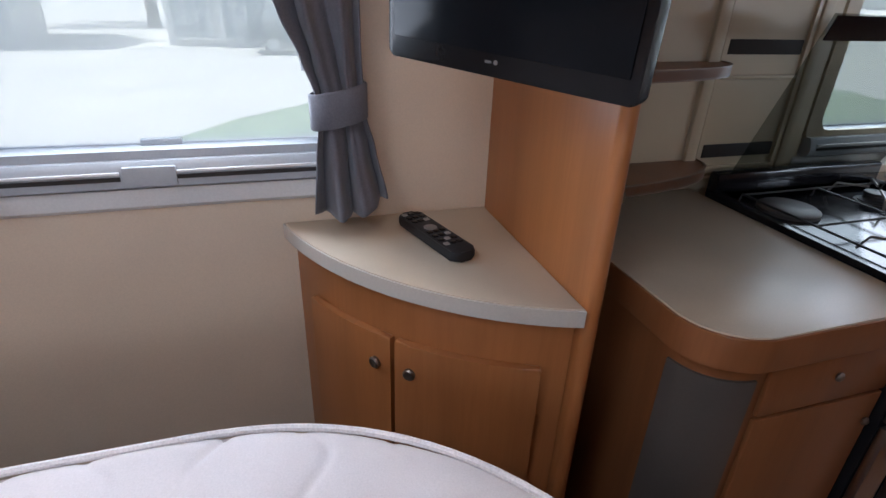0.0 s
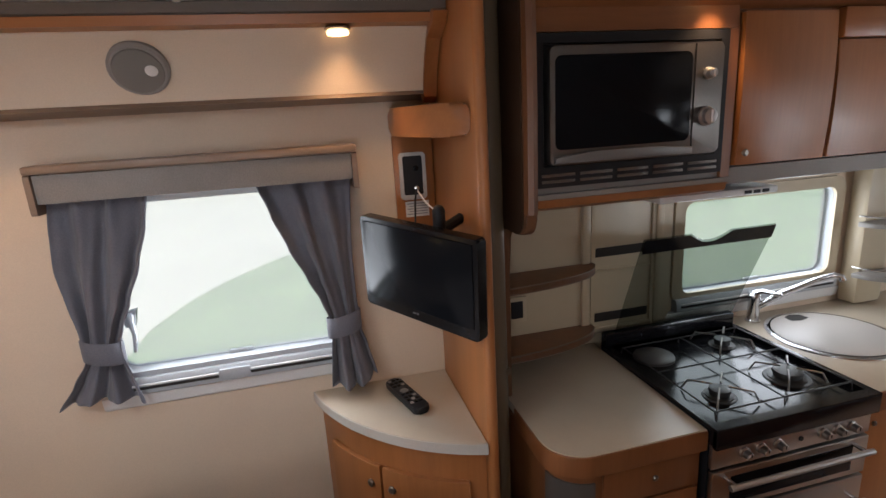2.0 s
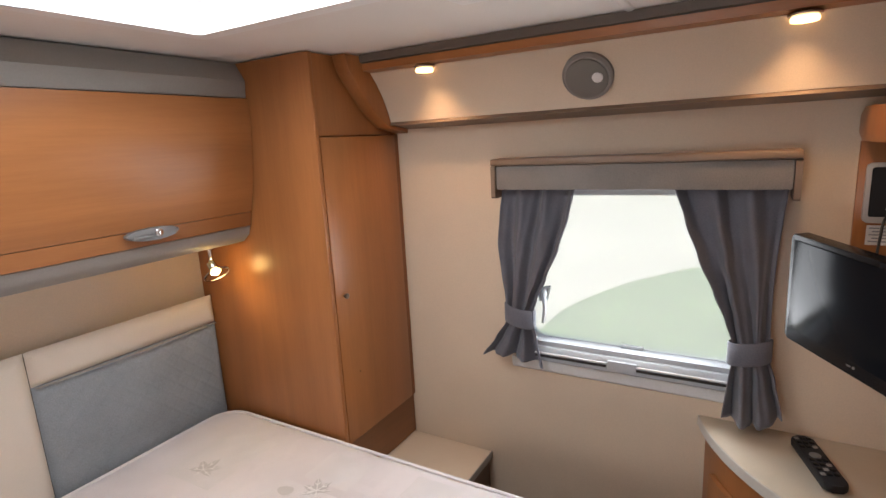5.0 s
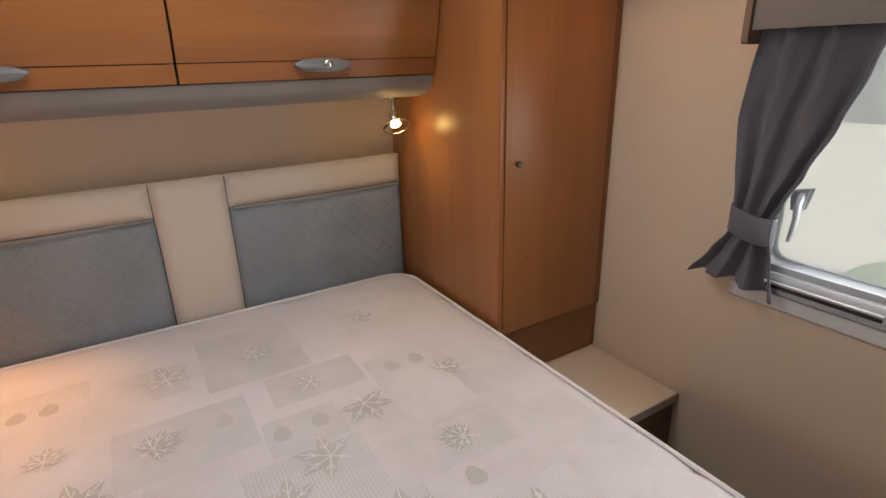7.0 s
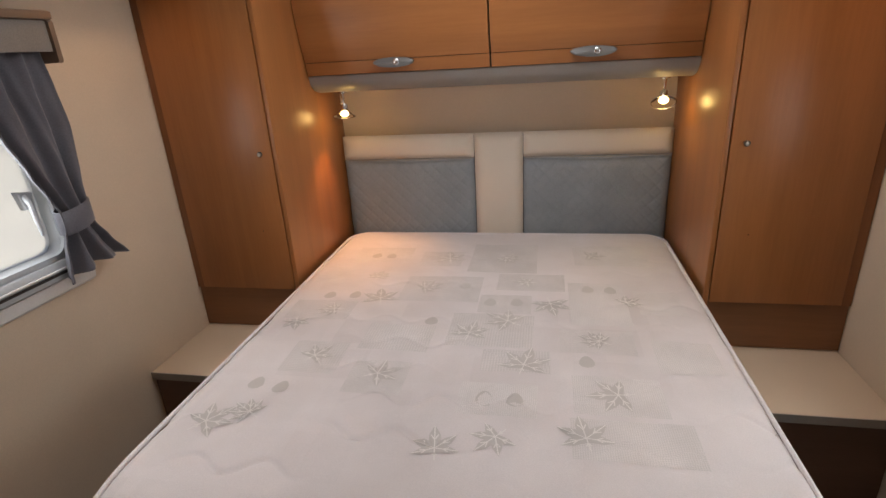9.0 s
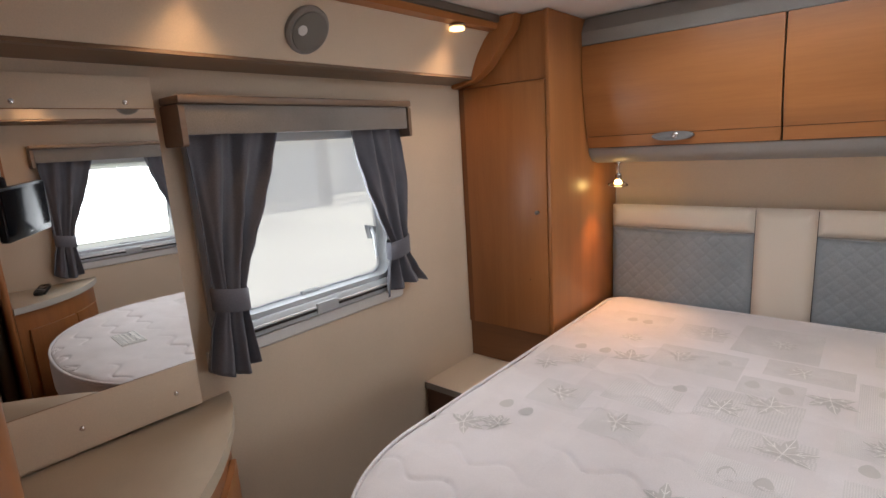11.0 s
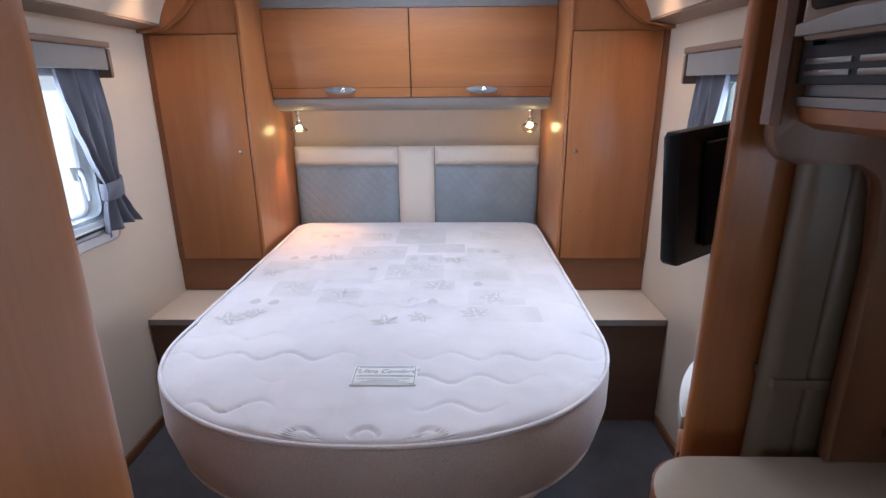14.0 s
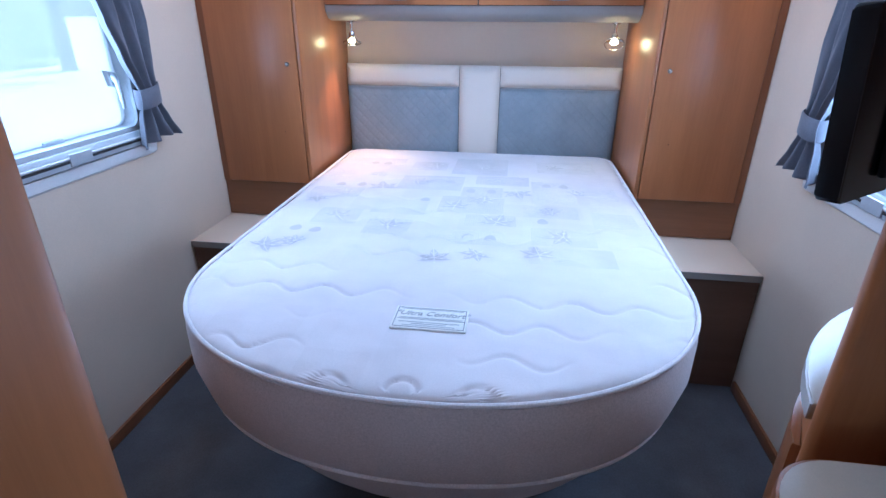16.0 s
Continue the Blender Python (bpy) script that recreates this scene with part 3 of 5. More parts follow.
for y, x0, x1 in ((-1.661, -0.05, 0.095), (-1.700, -0.05, 0.095), (-1.705, -0.055, 0.10), (-1.718, -0.05, 0.09), (-1.725, -0.02, 0.06), (-1.732, -0.04, 0.08)):
    part("print_line", box(x0, x1, y - 0.0012, y + 0.0012, TZ, TZ + 0.0006), ink_pale, label)


def lettering(text, size, m, mat, parent, name="lettering"):
    cu = bpy.data.curves.new(name, "FONT")
    cu.body, cu.size, cu.align_x, cu.align_y, cu.shear, cu.extrude = text, size, "CENTER", "CENTER", 0.35, 0.0003
    tmp = bpy.data.objects.new(name, cu)
    scene.collection.objects.link(tmp)
    me = bpy.data.meshes.new_from_object(tmp.evaluated_get(bpy.context.evaluated_depsgraph_get()))
    bpy.data.objects.remove(tmp)
    me.transform(Matrix.Translation(-ORIGIN[parent.name]) @ m)
    me.materials.append(mat)
    ob = new(name, me)
    ob.parent = parent
    return ob


lettering("\"Ultra Comfort\"", 0.026, pose(0.022, -1.681, TZ + 0.0005), ink, label)

# ---- bedroom: wardrobes ----
for s in (1, -1):
    w = thing("wardrobe", (s * 0.9, -0.28, 0.505), "tall pear-veneered wardrobe with a narrow closed door", "wardrobe", "wardrobes beside the bed")
    part("side_panel", box(s * 0.688, s * 0.704, -0.572, HEAD - 0.002, 0.505, CEIL - 0.004, 0.003), wood, w)
    part("body", box(s * 0.705, s * (W - 0.002), -0.55, HEAD - 0.002, 0.505, CEIL - 0.004), wood, w)
    part("top_rail", box(s * 0.705, s * (W - 0.002), -0.558, -0.551, 1.672, CEIL - 0.004), wood, w)
    part("plinth", box(s * 0.705, s * (W - 0.002), -0.556, -0.551, 0.507, 0.668), plinth_mat, w)
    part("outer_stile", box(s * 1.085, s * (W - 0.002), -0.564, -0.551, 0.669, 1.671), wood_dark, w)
    dr = part("door", box(s * 0.707, s * 1.082, -0.572, -0.552, 0.672, 1.668, 0.004), wood, w)
    part("knob", lathe((s * 0.745, -0.572, 1.175), (0, -1, 0), [(0, 0.004), (0.006, 0.004), (0.008, 0.008), (0.014, 0.009), (0.017, 0.005)], 14), pewter, dr, "small pewter push knob")
    part("keyhole", disc((s * 0.79, -0.572, 0.9), (0, -1, 0), 0.002, 0.001, 8), rubber_dark, dr)
    # wooden cheek that closes the bulkhead's end
    cheek = [(s * 0.80, CEIL - 0.004), (s * 0.815, 1.86), (s * 0.87, 1.80), (s * 0.93, 1.735), (s * 1.0, 1.69), (s * (W - 0.002), 1.672), (s * (W - 0.002), CEIL - 0.004)]
    part("cheek", extrude(cheek, -0.612, -0.559, "y", 0.004), wood, w)
    d = thing("bedside_ledge", (s * 0.9, -0.45, 0), "low cream-topped bedside ledge with a brown front", "ledge", "bedside ledges")
    part("front", box(s * 0.60, s * (W - 0.002), -0.88, -0.865, 0, 0.477), dark_front, d)
    part("top", box(s * 0.58, s * (W - 0.002), -0.89, -0.02, 0.478, 0.503, 0.003), cream, d)
    part("edge_strip", box(s * 0.58, s * (W - 0.003), -0.8935, -0.891, 0.477, 0.503), grey_trim, d)

# ---- lockers over the bed ----
lk = thing("overhead_locker", (0, -0.1, 1.335), "pear overhead locker with two lift-up doors above the bed", "locker")
part("carcass", extrude([(HEAD - 0.002, 1.40), (-0.235, 1.40), (-0.272, 1.60), (-0.285, 1.80), (HEAD - 0.002, 1.80)], -0.687, 0.687, "x"), rubber_dark, lk)
part("fascia", extrude([(HEAD - 0.002, 1.801), (-0.30, 1.801), (-0.305, 1.85), (-0.29, 1.875), (-0.27, CEIL - 0.004), (HEAD - 0.002, CEIL - 0.004)], -0.687, 0.687, "x"), grey_trim, lk, "warm grey curved fascia")
part("valance", extrude([(HEAD - 0.002, 1.335), (-0.16, 1.335), (-0.205, 1.345), (-0.235, 1.37), (-0.245, 1.399), (HEAD - 0.002, 1.399)], -0.687, 0.687, "x"), grey_trim, lk, "warm grey rounded valance")
for x0, x1 in ((-0.684, -0.003), (0.003, 0.684)):
    P = [(-0.247, 1.449), (-0.266, 1.448), (-0.285, 1.52), (-0.303, 1.62), (-0.312, 1.72), (-0.314, 1.797), (-0.294, 1.797), (-0.27, 1.6)]
    dr = part("door", extrude(P, x0, x1, "x", 0.003), wood_x, lk)
    part("bottom_strip", extrude([(-0.237, 1.402), (-0.254, 1.402), (-0.263, 1.446), (-0.246, 1.446)], x0, x1, "x", 0.002), wood_x, dr)
    xm = (x0 + x1) / 2
    pl = [(xm + 0.075 * math.cos(t), 1.437 + 0.019 * math.sin(t) * (1 if math.sin(t) < 0 else 0.8)) for t in [2 * math.pi * i / 28 for i in range(28)]]
    hd = part("handle", extrude(pl, -0.282, -0.262, "y", 0.005), silver, dr, "oval silver handle plate")
    part("lock_button", lathe((xm + 0.012, -0.282, 1.437), (0, -1, 0), [(0, 0.011), (0.004, 0.011), (0.006, 0.008)], 16), chrome, hd)
    part("lever", box(xm - 0.06, xm + 0.0, -0.287, -0.281, 1.425, 1.436, 0.003), silver, hd)

# ---- headboard ----
hb = thing("headboard", (0, 0.03, 0.55), "headboard with two quilted grey pads and cream leatherette borders", "headboard")


def cushion(x0, x1, z0, z1, y0, y1, puff, pitch=0.0, nx=40, nz=30):
    """An upholstered panel facing the bed, puffed out, with a diamond quilt where pitch is given."""
    bm = bmesh.new()
    rows = []
    for i in range(nz + 1):
        row = []
        for j in range(nx + 1):
            u, v = j / nx, i / nz
            x, z = x0 + (x1 - x0) * u, z0 + (z1 - z0) * v
            e = min(u, 1 - u) * (x1 - x0), min(v, 1 - v) * (z1 - z0)
            k = 1 - math.exp(-min(e) / 0.012)
            q = 0.0
            if pitch:
                a, b = (x + z) / pitch, (x - z) / pitch
                q = 0.0024 * max(math.exp(-((a - round(a)) / 0.1) ** 2), math.exp(-((b - round(b)) / 0.1) ** 2))
            row.append(bm.verts.new((x, y0 + (y1 - y0) * (1 - k) * 0.35 - puff * k * math.sin(math.pi * u) ** 0.5 * math.sin(math.pi * v) ** 0.5 + q * k, z)))
        rows.append(row)
    for a, b in zip(rows, rows[1:]):
        for j in range(nx):
            bm.faces.new((a[j], a[j + 1], b[j + 1], b[j]))
    return bm


part("backing", box(-0.686, 0.686, 0.045, HEAD - 0.002, 0.55, 1.12), rubber_dark, hb)
for x0, x1 in ((-0.685, -0.105), (0.102, 0.685)):
    part("pad", cushion(x0, x1, 0.55, 1.031, 0.0, 0.05, 0.012, 0.055, 150, 120), pad_grey, hb, "blue-grey diamond-quilted pad")
    part("border", cushion(x0, x1, 1.032, 1.135, -0.002, 0.05, 0.004), pad_cream, hb, "cream leatherette border")
    part("piping", tube([(x0 + 0.006, 0.0, 1.032), ((x0 + x1) / 2, -0.013, 1.032), (x1 - 0.006, 0.0, 1.032)], 0.003, 6), grey_trim, hb)
part("centre_panel", cushion(-0.103, 0.10, 0.55, 1.135, -0.004, 0.05, 0.012), pad_cream, hb, "cream leatherette centre panel")

# ---- eaves bulkheads with downlights ----
for s in (1, -1):
    y0 = -2.003 if s > 0 else -2.278
    bk = thing("eaves_bulkhead", (s * 1.0, -1.3, 1.69), "cream curved eaves bulkhead with a pear and grey rail", "bulkhead", "eaves bulkheads")
    P = [(s * 0.915, 1.856), (s * 0.94, 1.83), (s * 0.972, 1.785), (s * 0.995, 1.74), (s * 1.006, 1.708), (s * (W - 0.001), 1.70), (s * (W - 0.001), 1.88), (s * 0.915, 1.88)]
    part("panel", extrude(P, y0, -0.614, "y"), cream, bk)
    part("lip", extrude([(s * 1.0, 1.698), (s * 1.012, 1.712), (s * 1.02, 1.699), (s * (W - 0.002), 1.685), (s * (W - 0.002), 1.697)], y0, -0.614, "y"), shelf_wood, bk, "narrow taupe lip")
    part("rail", extrude([(s * 0.872, 1.882), (s * 0.878, 1.862), (s * 0.93, 1.857), (s * 0.93, 1.882)], y0, -0.614, "y"), wood_y, bk, "pear rail")
    part("rail_cap", extrude([(s * 0.864, CEIL - 0.002), (s * 0.866, 1.886), (s * 0.876, 1.883), (s * 0.93, 1.883), (s * 0.93, CEIL - 0.002)], y0, -0.614, "y"), cap_mat, bk, "dark taupe rail cap")
    if s > 0:
        part("end_cheek", extrude([(s * 0.84, 1.88), (s * 0.86, 1.855), (s * 0.93, 1.83), (s * 0.985, 1.75), (s * 1.0, 1.69), (s * 1.03, 1.675), (s * 1.04, 1.70), (s * 1.0, 1.86), (s * 0.9, 1.9)], -2.002, -1.965, "y", 0.003), wood, bk, "pear end cheek")
    ysp = -1.282 if s > 0 else -1.41
    sp = thing("loudspeaker", (s * 0.955, ysp, 1.725), "round grey loudspeaker set in the bulkhead", "loudspeaker", "bulkhead loudspeakers")
    nrm = Vector((-s * 0.80, 0, -0.55)).normalized()
    c = Vector((s * 0.966, ysp, 1.785))
    part("rim", lathe(c - nrm * 0.01, nrm, [(0, 0.066), (0.018, 0.066), (0.024, 0.06), (0.024, 0.056)], 36), grey_trim, sp)
    part("grille", lathe(c + nrm * 0.012, nrm, [(0, 0.056), (0.006, 0.054), (0.011, 0.04), (0.013, 0.01)], 32), surface("grey_speaker_mesh", (0.2, 0.185, 0.165), 0.7, fine=900, relief=0.8), sp)
    part("badge", lathe(c + nrm * 0.019 + Vector((0, -0.03, 0.006)), nrm, [(0, 0.014), (0.009, 0.014), (0.011, 0.009)], 14), white_plastic, sp, "small silver badge")


def downlight(x, y, z):
    dl = thing("downlight", (x, y, z), "small round lit downlight with a clear glass rim", "downlight", "downlights")
    part("body", lathe((x, y, z), (0, 0, -1), [(0, 0.028), (0.003, 0.031), (0.006, 0.031), (0.008, 0.027)], 22), steel, dl)
    part("glass", lathe((x, y, z - 0.008), (0, 0, -1), [(0, 0.025), (0.006, 0.027), (0.010, 0.025), (0.011, 0.02)], 22), lamp_glass, dl, "glowing warm glass lens")
    d = lamp("downlight_glow", "SPOT", look((x, y, z - 0.03), (x + (0.12 if x > 0 else -0.12) * (abs(x) > 0.8), y, z - 1.0)), 2.9, (1.0, 0.62, 0.33))[1]
    d.spot_size, d.spot_blend, d.shadow_soft_size = radians(120), 0.7, 0.03


for s in (1, -1):
    downlight(s * 0.905, -0.82, 1.857)
    downlight(s * 0.905, -1.742, 1.857)

# ---- reading lamps ----
for s in (1, -1):
    rl = thing("reading_lamp", (s * 0.603, -0.13, 1.22), "lit chrome reading spotlight with a flared glass shade under the valance", "reading lamp", "reading lamps")
    part("mount", lathe((s * 0.603, -0.135, 1.335), (0, 0, -1), [(0, 0.018), (0.005, 0.018), (0.009, 0.008), (0.03, 0.006)], 14), chrome, rl)
    tip = Vector((-0.06, -0.62, -0.75) if s > 0 else (0.06, -0.30, -0.92)).normalized()
    c0 = Vector((s * 0.603, -0.128, 1.286))
    part("stem", tube([(s * 0.603, -0.135, 1.31), (s * 0.604, -0.134, 1.298), tuple(c0)], 0.0055), chrome, rl)
    part("head", lathe(c0, tip, [(0, 0.008), (0.004, 0.014), (0.026, 0.0145), (0.03, 0.012)], 18), chrome, rl)
    part("shade", lathe(c0 + tip * 0.026, tip, [(0, 0.015), (0.008, 0.022), (0.017, 0.034), (0.022, 0.042), (0.0235, 0.0415)], 26), thin_glass, rl, "flared clear glass shade")
    part("rim", ring_bead(c0 + tip * 0.0485, tip, 0.042, 0.0016), chrome, rl)
    part("bulb", lathe(c0 + tip * 0.028, tip, [(0, 0.008), (0.006, 0.014), (0.014, 0.017), (0.02, 0.010)], 16), bulb_mat, rl, "glowing bulb")
    p = c0 + tip * 0.06
    d = lamp("reading_glow", "SPOT", look(p, p + tip), 1.6 if s > 0 else 14.0, (1.0, 0.46, 0.16) if s < 0 else (1.0, 0.72, 0.25))[1]
    d.spot_size, d.spot_blend, d.shadow_soft_size = radians(115 if s > 0 else 85), 0.9, 0.015
    p = c0 + tip * 0.05 + Vector((0, -0.01, 0))
    lamp("reading_bulb", "POINT", Matrix.Translation(p), 0.55, (1.0, 0.66, 0.2))[1].shadow_soft_size = 0.02

# ---- rooflight ----
rf = thing("rooflight", (0, -0.83, CEIL), "rectangular white rooflight with a frosted dome", "rooflight")
o = round_rect(-0.385, 0.385, -1.125, -0.545, 0.02)
i_ = round_rect(-0.345, 0.345, -1.08, -0.585, 0.02)
part("frame", ring(o, i_, CEIL - 0.012, CEIL + 0.06), white_plastic, rf, "white moulded frame")
milky, n, l, b = material("frosted_acrylic", 0.5)
tr = n.new("ShaderNodeBsdfTranslucent")
tr.inputs[0].default_value = (0.95, 0.97, 1, 1)
l.new(tr.outputs[0], n["Material Output"].inputs[0])
bm = bmesh.new()
rows = []
for i in range(9):
    rows.append([bm.verts.new((-0.38 + 0.76 * j / 10, -1.12 + 0.57 * i / 8, CEIL + 0.06 + 0.05 * math.sin(math.pi * i / 8) * math.sin(math.pi * j / 10))) for j in range(11)])
for a, b2 in zip(rows, rows[1:]):
    for j in range(10):
        bm.faces.new((a[j], a[j + 1], b2[j + 1], b2[j]))
part("dome", bm, milky, rf, "frosted white dome")
part("blind_cassette", extrude([(-1.31, CEIL - 0.002), (-1.305, CEIL - 0.03), (-1.28, CEIL - 0.045), (-1.22, CEIL - 0.045), (-1.185, CEIL - 0.03), (-1.16, CEIL - 0.002)], -0.40, 0.40, "x", 0.006), white_plastic, rf, "rounded white blind cassette")
part("vent_grille", box(-0.06, 0.0, -0.5965, -0.590, CEIL - 0.016, CEIL - 0.0125), grey_frame, rf)

# ---- windows ----
def caravan_window(name, s, y0, y1, z0, z1, label, latch=True, rim=None):
    """A top-hung acrylic window in a side wall, with its blind rail and catches."""
    wd = thing(name, (s * W, (y0 + y1) / 2, z0), label, "window", kind="structure")
    X = lambda a: s * (W + a)
    o, i2 = round_rect(y0 - 0.03, y1 + 0.03, z0 - 0.02, z1 + 0.03, 0.05), round_rect(y0 + 0.012, y1 - 0.012, z0 + 0.018, z1 - 0.012, 0.035)
    part("window_frame", ring(o, i2, X(-0.014), X(-0.001), "x"), rim or grey_frame, wd)
    o2 = round_rect(y0 + 0.001, y1 - 0.001, z0 + 0.001, z1 - 0.001, 0.045)
    part("seal", ring(o2, i2, X(0.0), X(0.05), "x"), grey_frame, wd)
    pn = part("pane", extrude(round_rect(y0 + 0.004, y1 - 0.004, z0 + 0.004, z1 - 0.004, 0.045), X(0.034), X(0.038), "x"), pane_mat, wd, "acrylic pane with added haze")
    pn.visible_shadow = False
    rl = part("blind_rail", extrude([(X(-0.002), z0 - 0.048), (X(-0.03), z0 - 0.044), (X(-0.034), z0 - 0.03), (X(-0.03), z0 - 0.006), (X(-0.024), z0 + 0.002), (X(-0.002), z0 + 0.004)], y0 - 0.02, y1 + 0.02, "y"), grey_frame, wd, "grey blind rail")
    for ya, yb in ((y0, (y0 + y1) / 2 - 0.03), ((y0 + y1) / 2 + 0.06, y1)):
        part("slot", box(X(-0.036), X(-0.033), ya, yb, z0 - 0.029, z0 - 0.022), rubber_dark, rl)
        part("bead", box(X(-0.037), X(-0.032), ya, yb, z0 - 0.018, z0 - 0.013, 0.001), white_plastic, rl)
    part("clip", box(X(-0.039), X(-0.031), (y0 + y1) / 2 - 0.03, (y0 + y1) / 2 + 0.055, z0 - 0.04, z0 - 0.004, 0.003), grey_frame, rl)
    part("window_sill", extrude([(X(-0.001), z0 - 0.095), (X(-0.014), z0 - 0.085), (X(-0.02), z0 - 0.05), (X(-0.001), z0 - 0.049)], y0 - 0.05, y1 + 0.05, "y"), white_plastic, wd, "cream moulded sill lip")
    if latch:
        part("top_blind", box(X(-0.032), X(-0.016), y0 - 0.02, y1 + 0.02, z1 - 0.016, z1 + 0.03, 0.006), grey_frame, wd, "rolled-up blind cassette")
    part("pull", box(X(0.02), X(0.033), (y0 + y1) / 2 - 0.04, (y0 + y1) / 2 + 0.03, z0 + 0.014, z0 + 0.03, 0.004), grey_frame, wd)
    if latch:
        for y in (y0 + 0.055, y1 - 0.055):
            lt = part("catch", extrude([(y - 0.022, z0 + 0.20), (y + 0.02, z0 + 0.19), (y + 0.014, z0 + 0.145), (y - 0.012, z0 + 0.15)], X(0.008), X(0.03), "x", 0.004), grey_frame, wd, "grey window catch")
            part("lever", tube([(X(0.012), y - 0.004, z0 + 0.185), (X(-0.006), y - 0.008, z0 + 0.165), (X(-0.012), y - 0.012, z0 + 0.13), (X(-0.012), y - 0.008, z0 + 0.095), (X(-0.008), y - 0.004, z0 + 0.08)], [0.009, 0.008, 0.007, 0.006, 0.005], 8), grey_frame, lt)
    return wd


caravan_window("window_1", 1, *BED_WIN, "grey-framed acrylic bedroom window with catches")
caravan_window("window_2", -1, *BED_WIN_LEFT, "grey-framed acrylic bedroom window with catches")
caravan_window("window_3", 1, *KIT_WIN, "wide low cream-framed kitchen window", False, plastic_cream)
caravan_window("window_4", 1, *LOUNGE, "grey-framed acrylic lounge window", False)
caravan_window("window_5", -1, *LOUNGE, "grey-framed acrylic lounge window", False)


# ---- pelmets and curtains ----
def curtain(s, side, parent_label):
    """A gathered curtain tied back near its foot. side: +1 hangs at the window's head end."""
    up = RAISED if s < 0 else 0.0
    cu = thing("curtain", (s * 1.06, -1.03 if side > 0 else -1.70, 0.89 + up), parent_label, "curtain", "tied-back curtains")
    if side > 0:
        rowsx = [(1.485, -1.222, -0.99), (1.40, -1.208, -0.982), (1.30, -1.178, -0.974), (1.20, -1.135, -0.982), (1.13, -1.102, -0.99), (1.09, -1.088, -0.994), (1.05, -1.086, -0.992), (0.98, -1.098, -0.952), (0.90, -1.118, -0.905)]
    else:
        rowsx = [(1.485, -1.745, -1.492), (1.40, -1.742, -1.522), (1.30, -1.738, -1.558), (1.20, -1.734, -1.597), (1.13, -1.731, -1.624), (1.07, -1.73, -1.642), (1.03, -1.732, -1.645), (0.97, -1.748, -1.638), (0.87, -1.772, -1.632)]
    knot = 1.07 if side > 0 else 1.05
    bm = bmesh.new()
    NZ, NU = 60, 72
    ph = 0.7 if side > 0 else 2.1
    grid = []
    for i in range(NZ + 1):
        z = rowsx[0][0] + (rowsx[-1][0] - rowsx[0][0]) * i / NZ
        for (za, a0, a1), (zb, b0, b1) in zip(rowsx, rowsx[1:]):
            if zb <= z <= za + 1e-9:
                t = (za - z) / (za - zb)
                t = t * t * (3 - 2 * t) * 0.5 + t * 0.5
                ya, yb = a0 + (b0 - a0) * t, a1 + (b1 - a1) * t
        full = (yb - ya) / 0.23
        tied = math.exp(-((z - knot) / 0.05) ** 2)
        row = []
        for j in range(NU + 1):
            u = j / NU
            low = max(0, (1.03 - z) / 0.14)
            amp = (0.014 + 0.008 * low) * (1 - 0.45 * tied)
            f = math.sin(2 * math.pi * 3.1 * u + ph + 1.1 * math.sin(3 * u + ph) + 0.5 * math.sin(z * 7)) + 0.3 * math.sin(2 * math.pi * 5.7 * u + 2 * ph + z * 4)
            x = 1.058 - amp * f - 0.012 * tied - 0.012 * low * math.sin(math.pi * u)
            zz = z + (0.02 * math.sin(math.pi * u) * low * (1 if side > 0 else -1) - 0.03 * low * u * (-1 if side > 0 else 1) * 0.5 if i > NZ - 14 else 0)
            row.append(bm.verts.new((s * x, ya + (yb - ya) * u + 0.004 * math.sin(12 * u + z * 11), zz + up)))
        grid.append(row)
    for a, b in zip(grid, grid[1:]):
        for j in range(NU):
            bm.faces.new((a[j], a[j + 1], b[j + 1], b[j]))
    fb = part("drape", bm, curtain_mat, cu, smooth=70)
    so = fb.modifiers.new("thickness", "SOLIDIFY")
    so.thickness = 0.002
    yc = -1.04 if side > 0 else -1.687
    hw = 0.049
    bm = bmesh.new()
    rings = []
    for z, g in ((knot - 0.032, 0.0), (knot - 0.029, 0.003), (knot + 0.029, 0.003), (knot + 0.032, 0.0)):
        rings.append([bm.verts.new((s * (1.054 + (0.03 + g) * math.cos(t)), yc + (hw + g) * math.sin(t), z + up + 0.01 * math.sin(t) * side)) for t in [2 * math.pi * k / 28 for k in range(28)]])
    for a, b in zip(rings, rings[1:]):
        for k in range(28):
            bm.faces.new((a[k], a[(k + 1) % 28], b[(k + 1) % 28], b[k]))
    part("tieback", bm, curtain_mat, cu, "matching grey tieback", smooth=60)
    return cu


for s in (1, -1):
    up = RAISED if s < 0 else 0.0
    pm = thing("pelmet", (s * 1.06, -1.37, 1.455 + up), "grey fabric window pelmet with pear ends and top", "pelmet", "window pelmets")
    part("fascia", box(s * 1.016, s * 1.03, -1.752, -0.988, 1.482 + up, 1.553 + up, 0.002), pelmet_mat, pm, "grey fabric fascia")
    part("shelf", box(s * 1.006, s * (W - 0.002), -1.768, -0.972, 1.555 + up, 1.575 + up, 0.005), shelf_wood, pm)
    for y0, y1 in ((-1.768, -1.754), (-0.986, -0.972)):
        part("end", extrude(round_rect(1.010, W - 0.002, 1.455, 1.554, 0.008) if s > 0 else round_rect(-W + 0.002, -1.010, 1.455 + up, 1.554 + up, 0.008), y0, y1, "y"), shelf_wood, pm)
    part("track", box(s * 1.05, s * 1.066, -1.752, -0.988, 1.486 + up, 1.50 + up), white_plastic, pm)
    curtain(s, 1, "slate-grey curtain tied back with a matching band")
    curtain(s, -1, "slate-grey curtain tied back with a matching band")


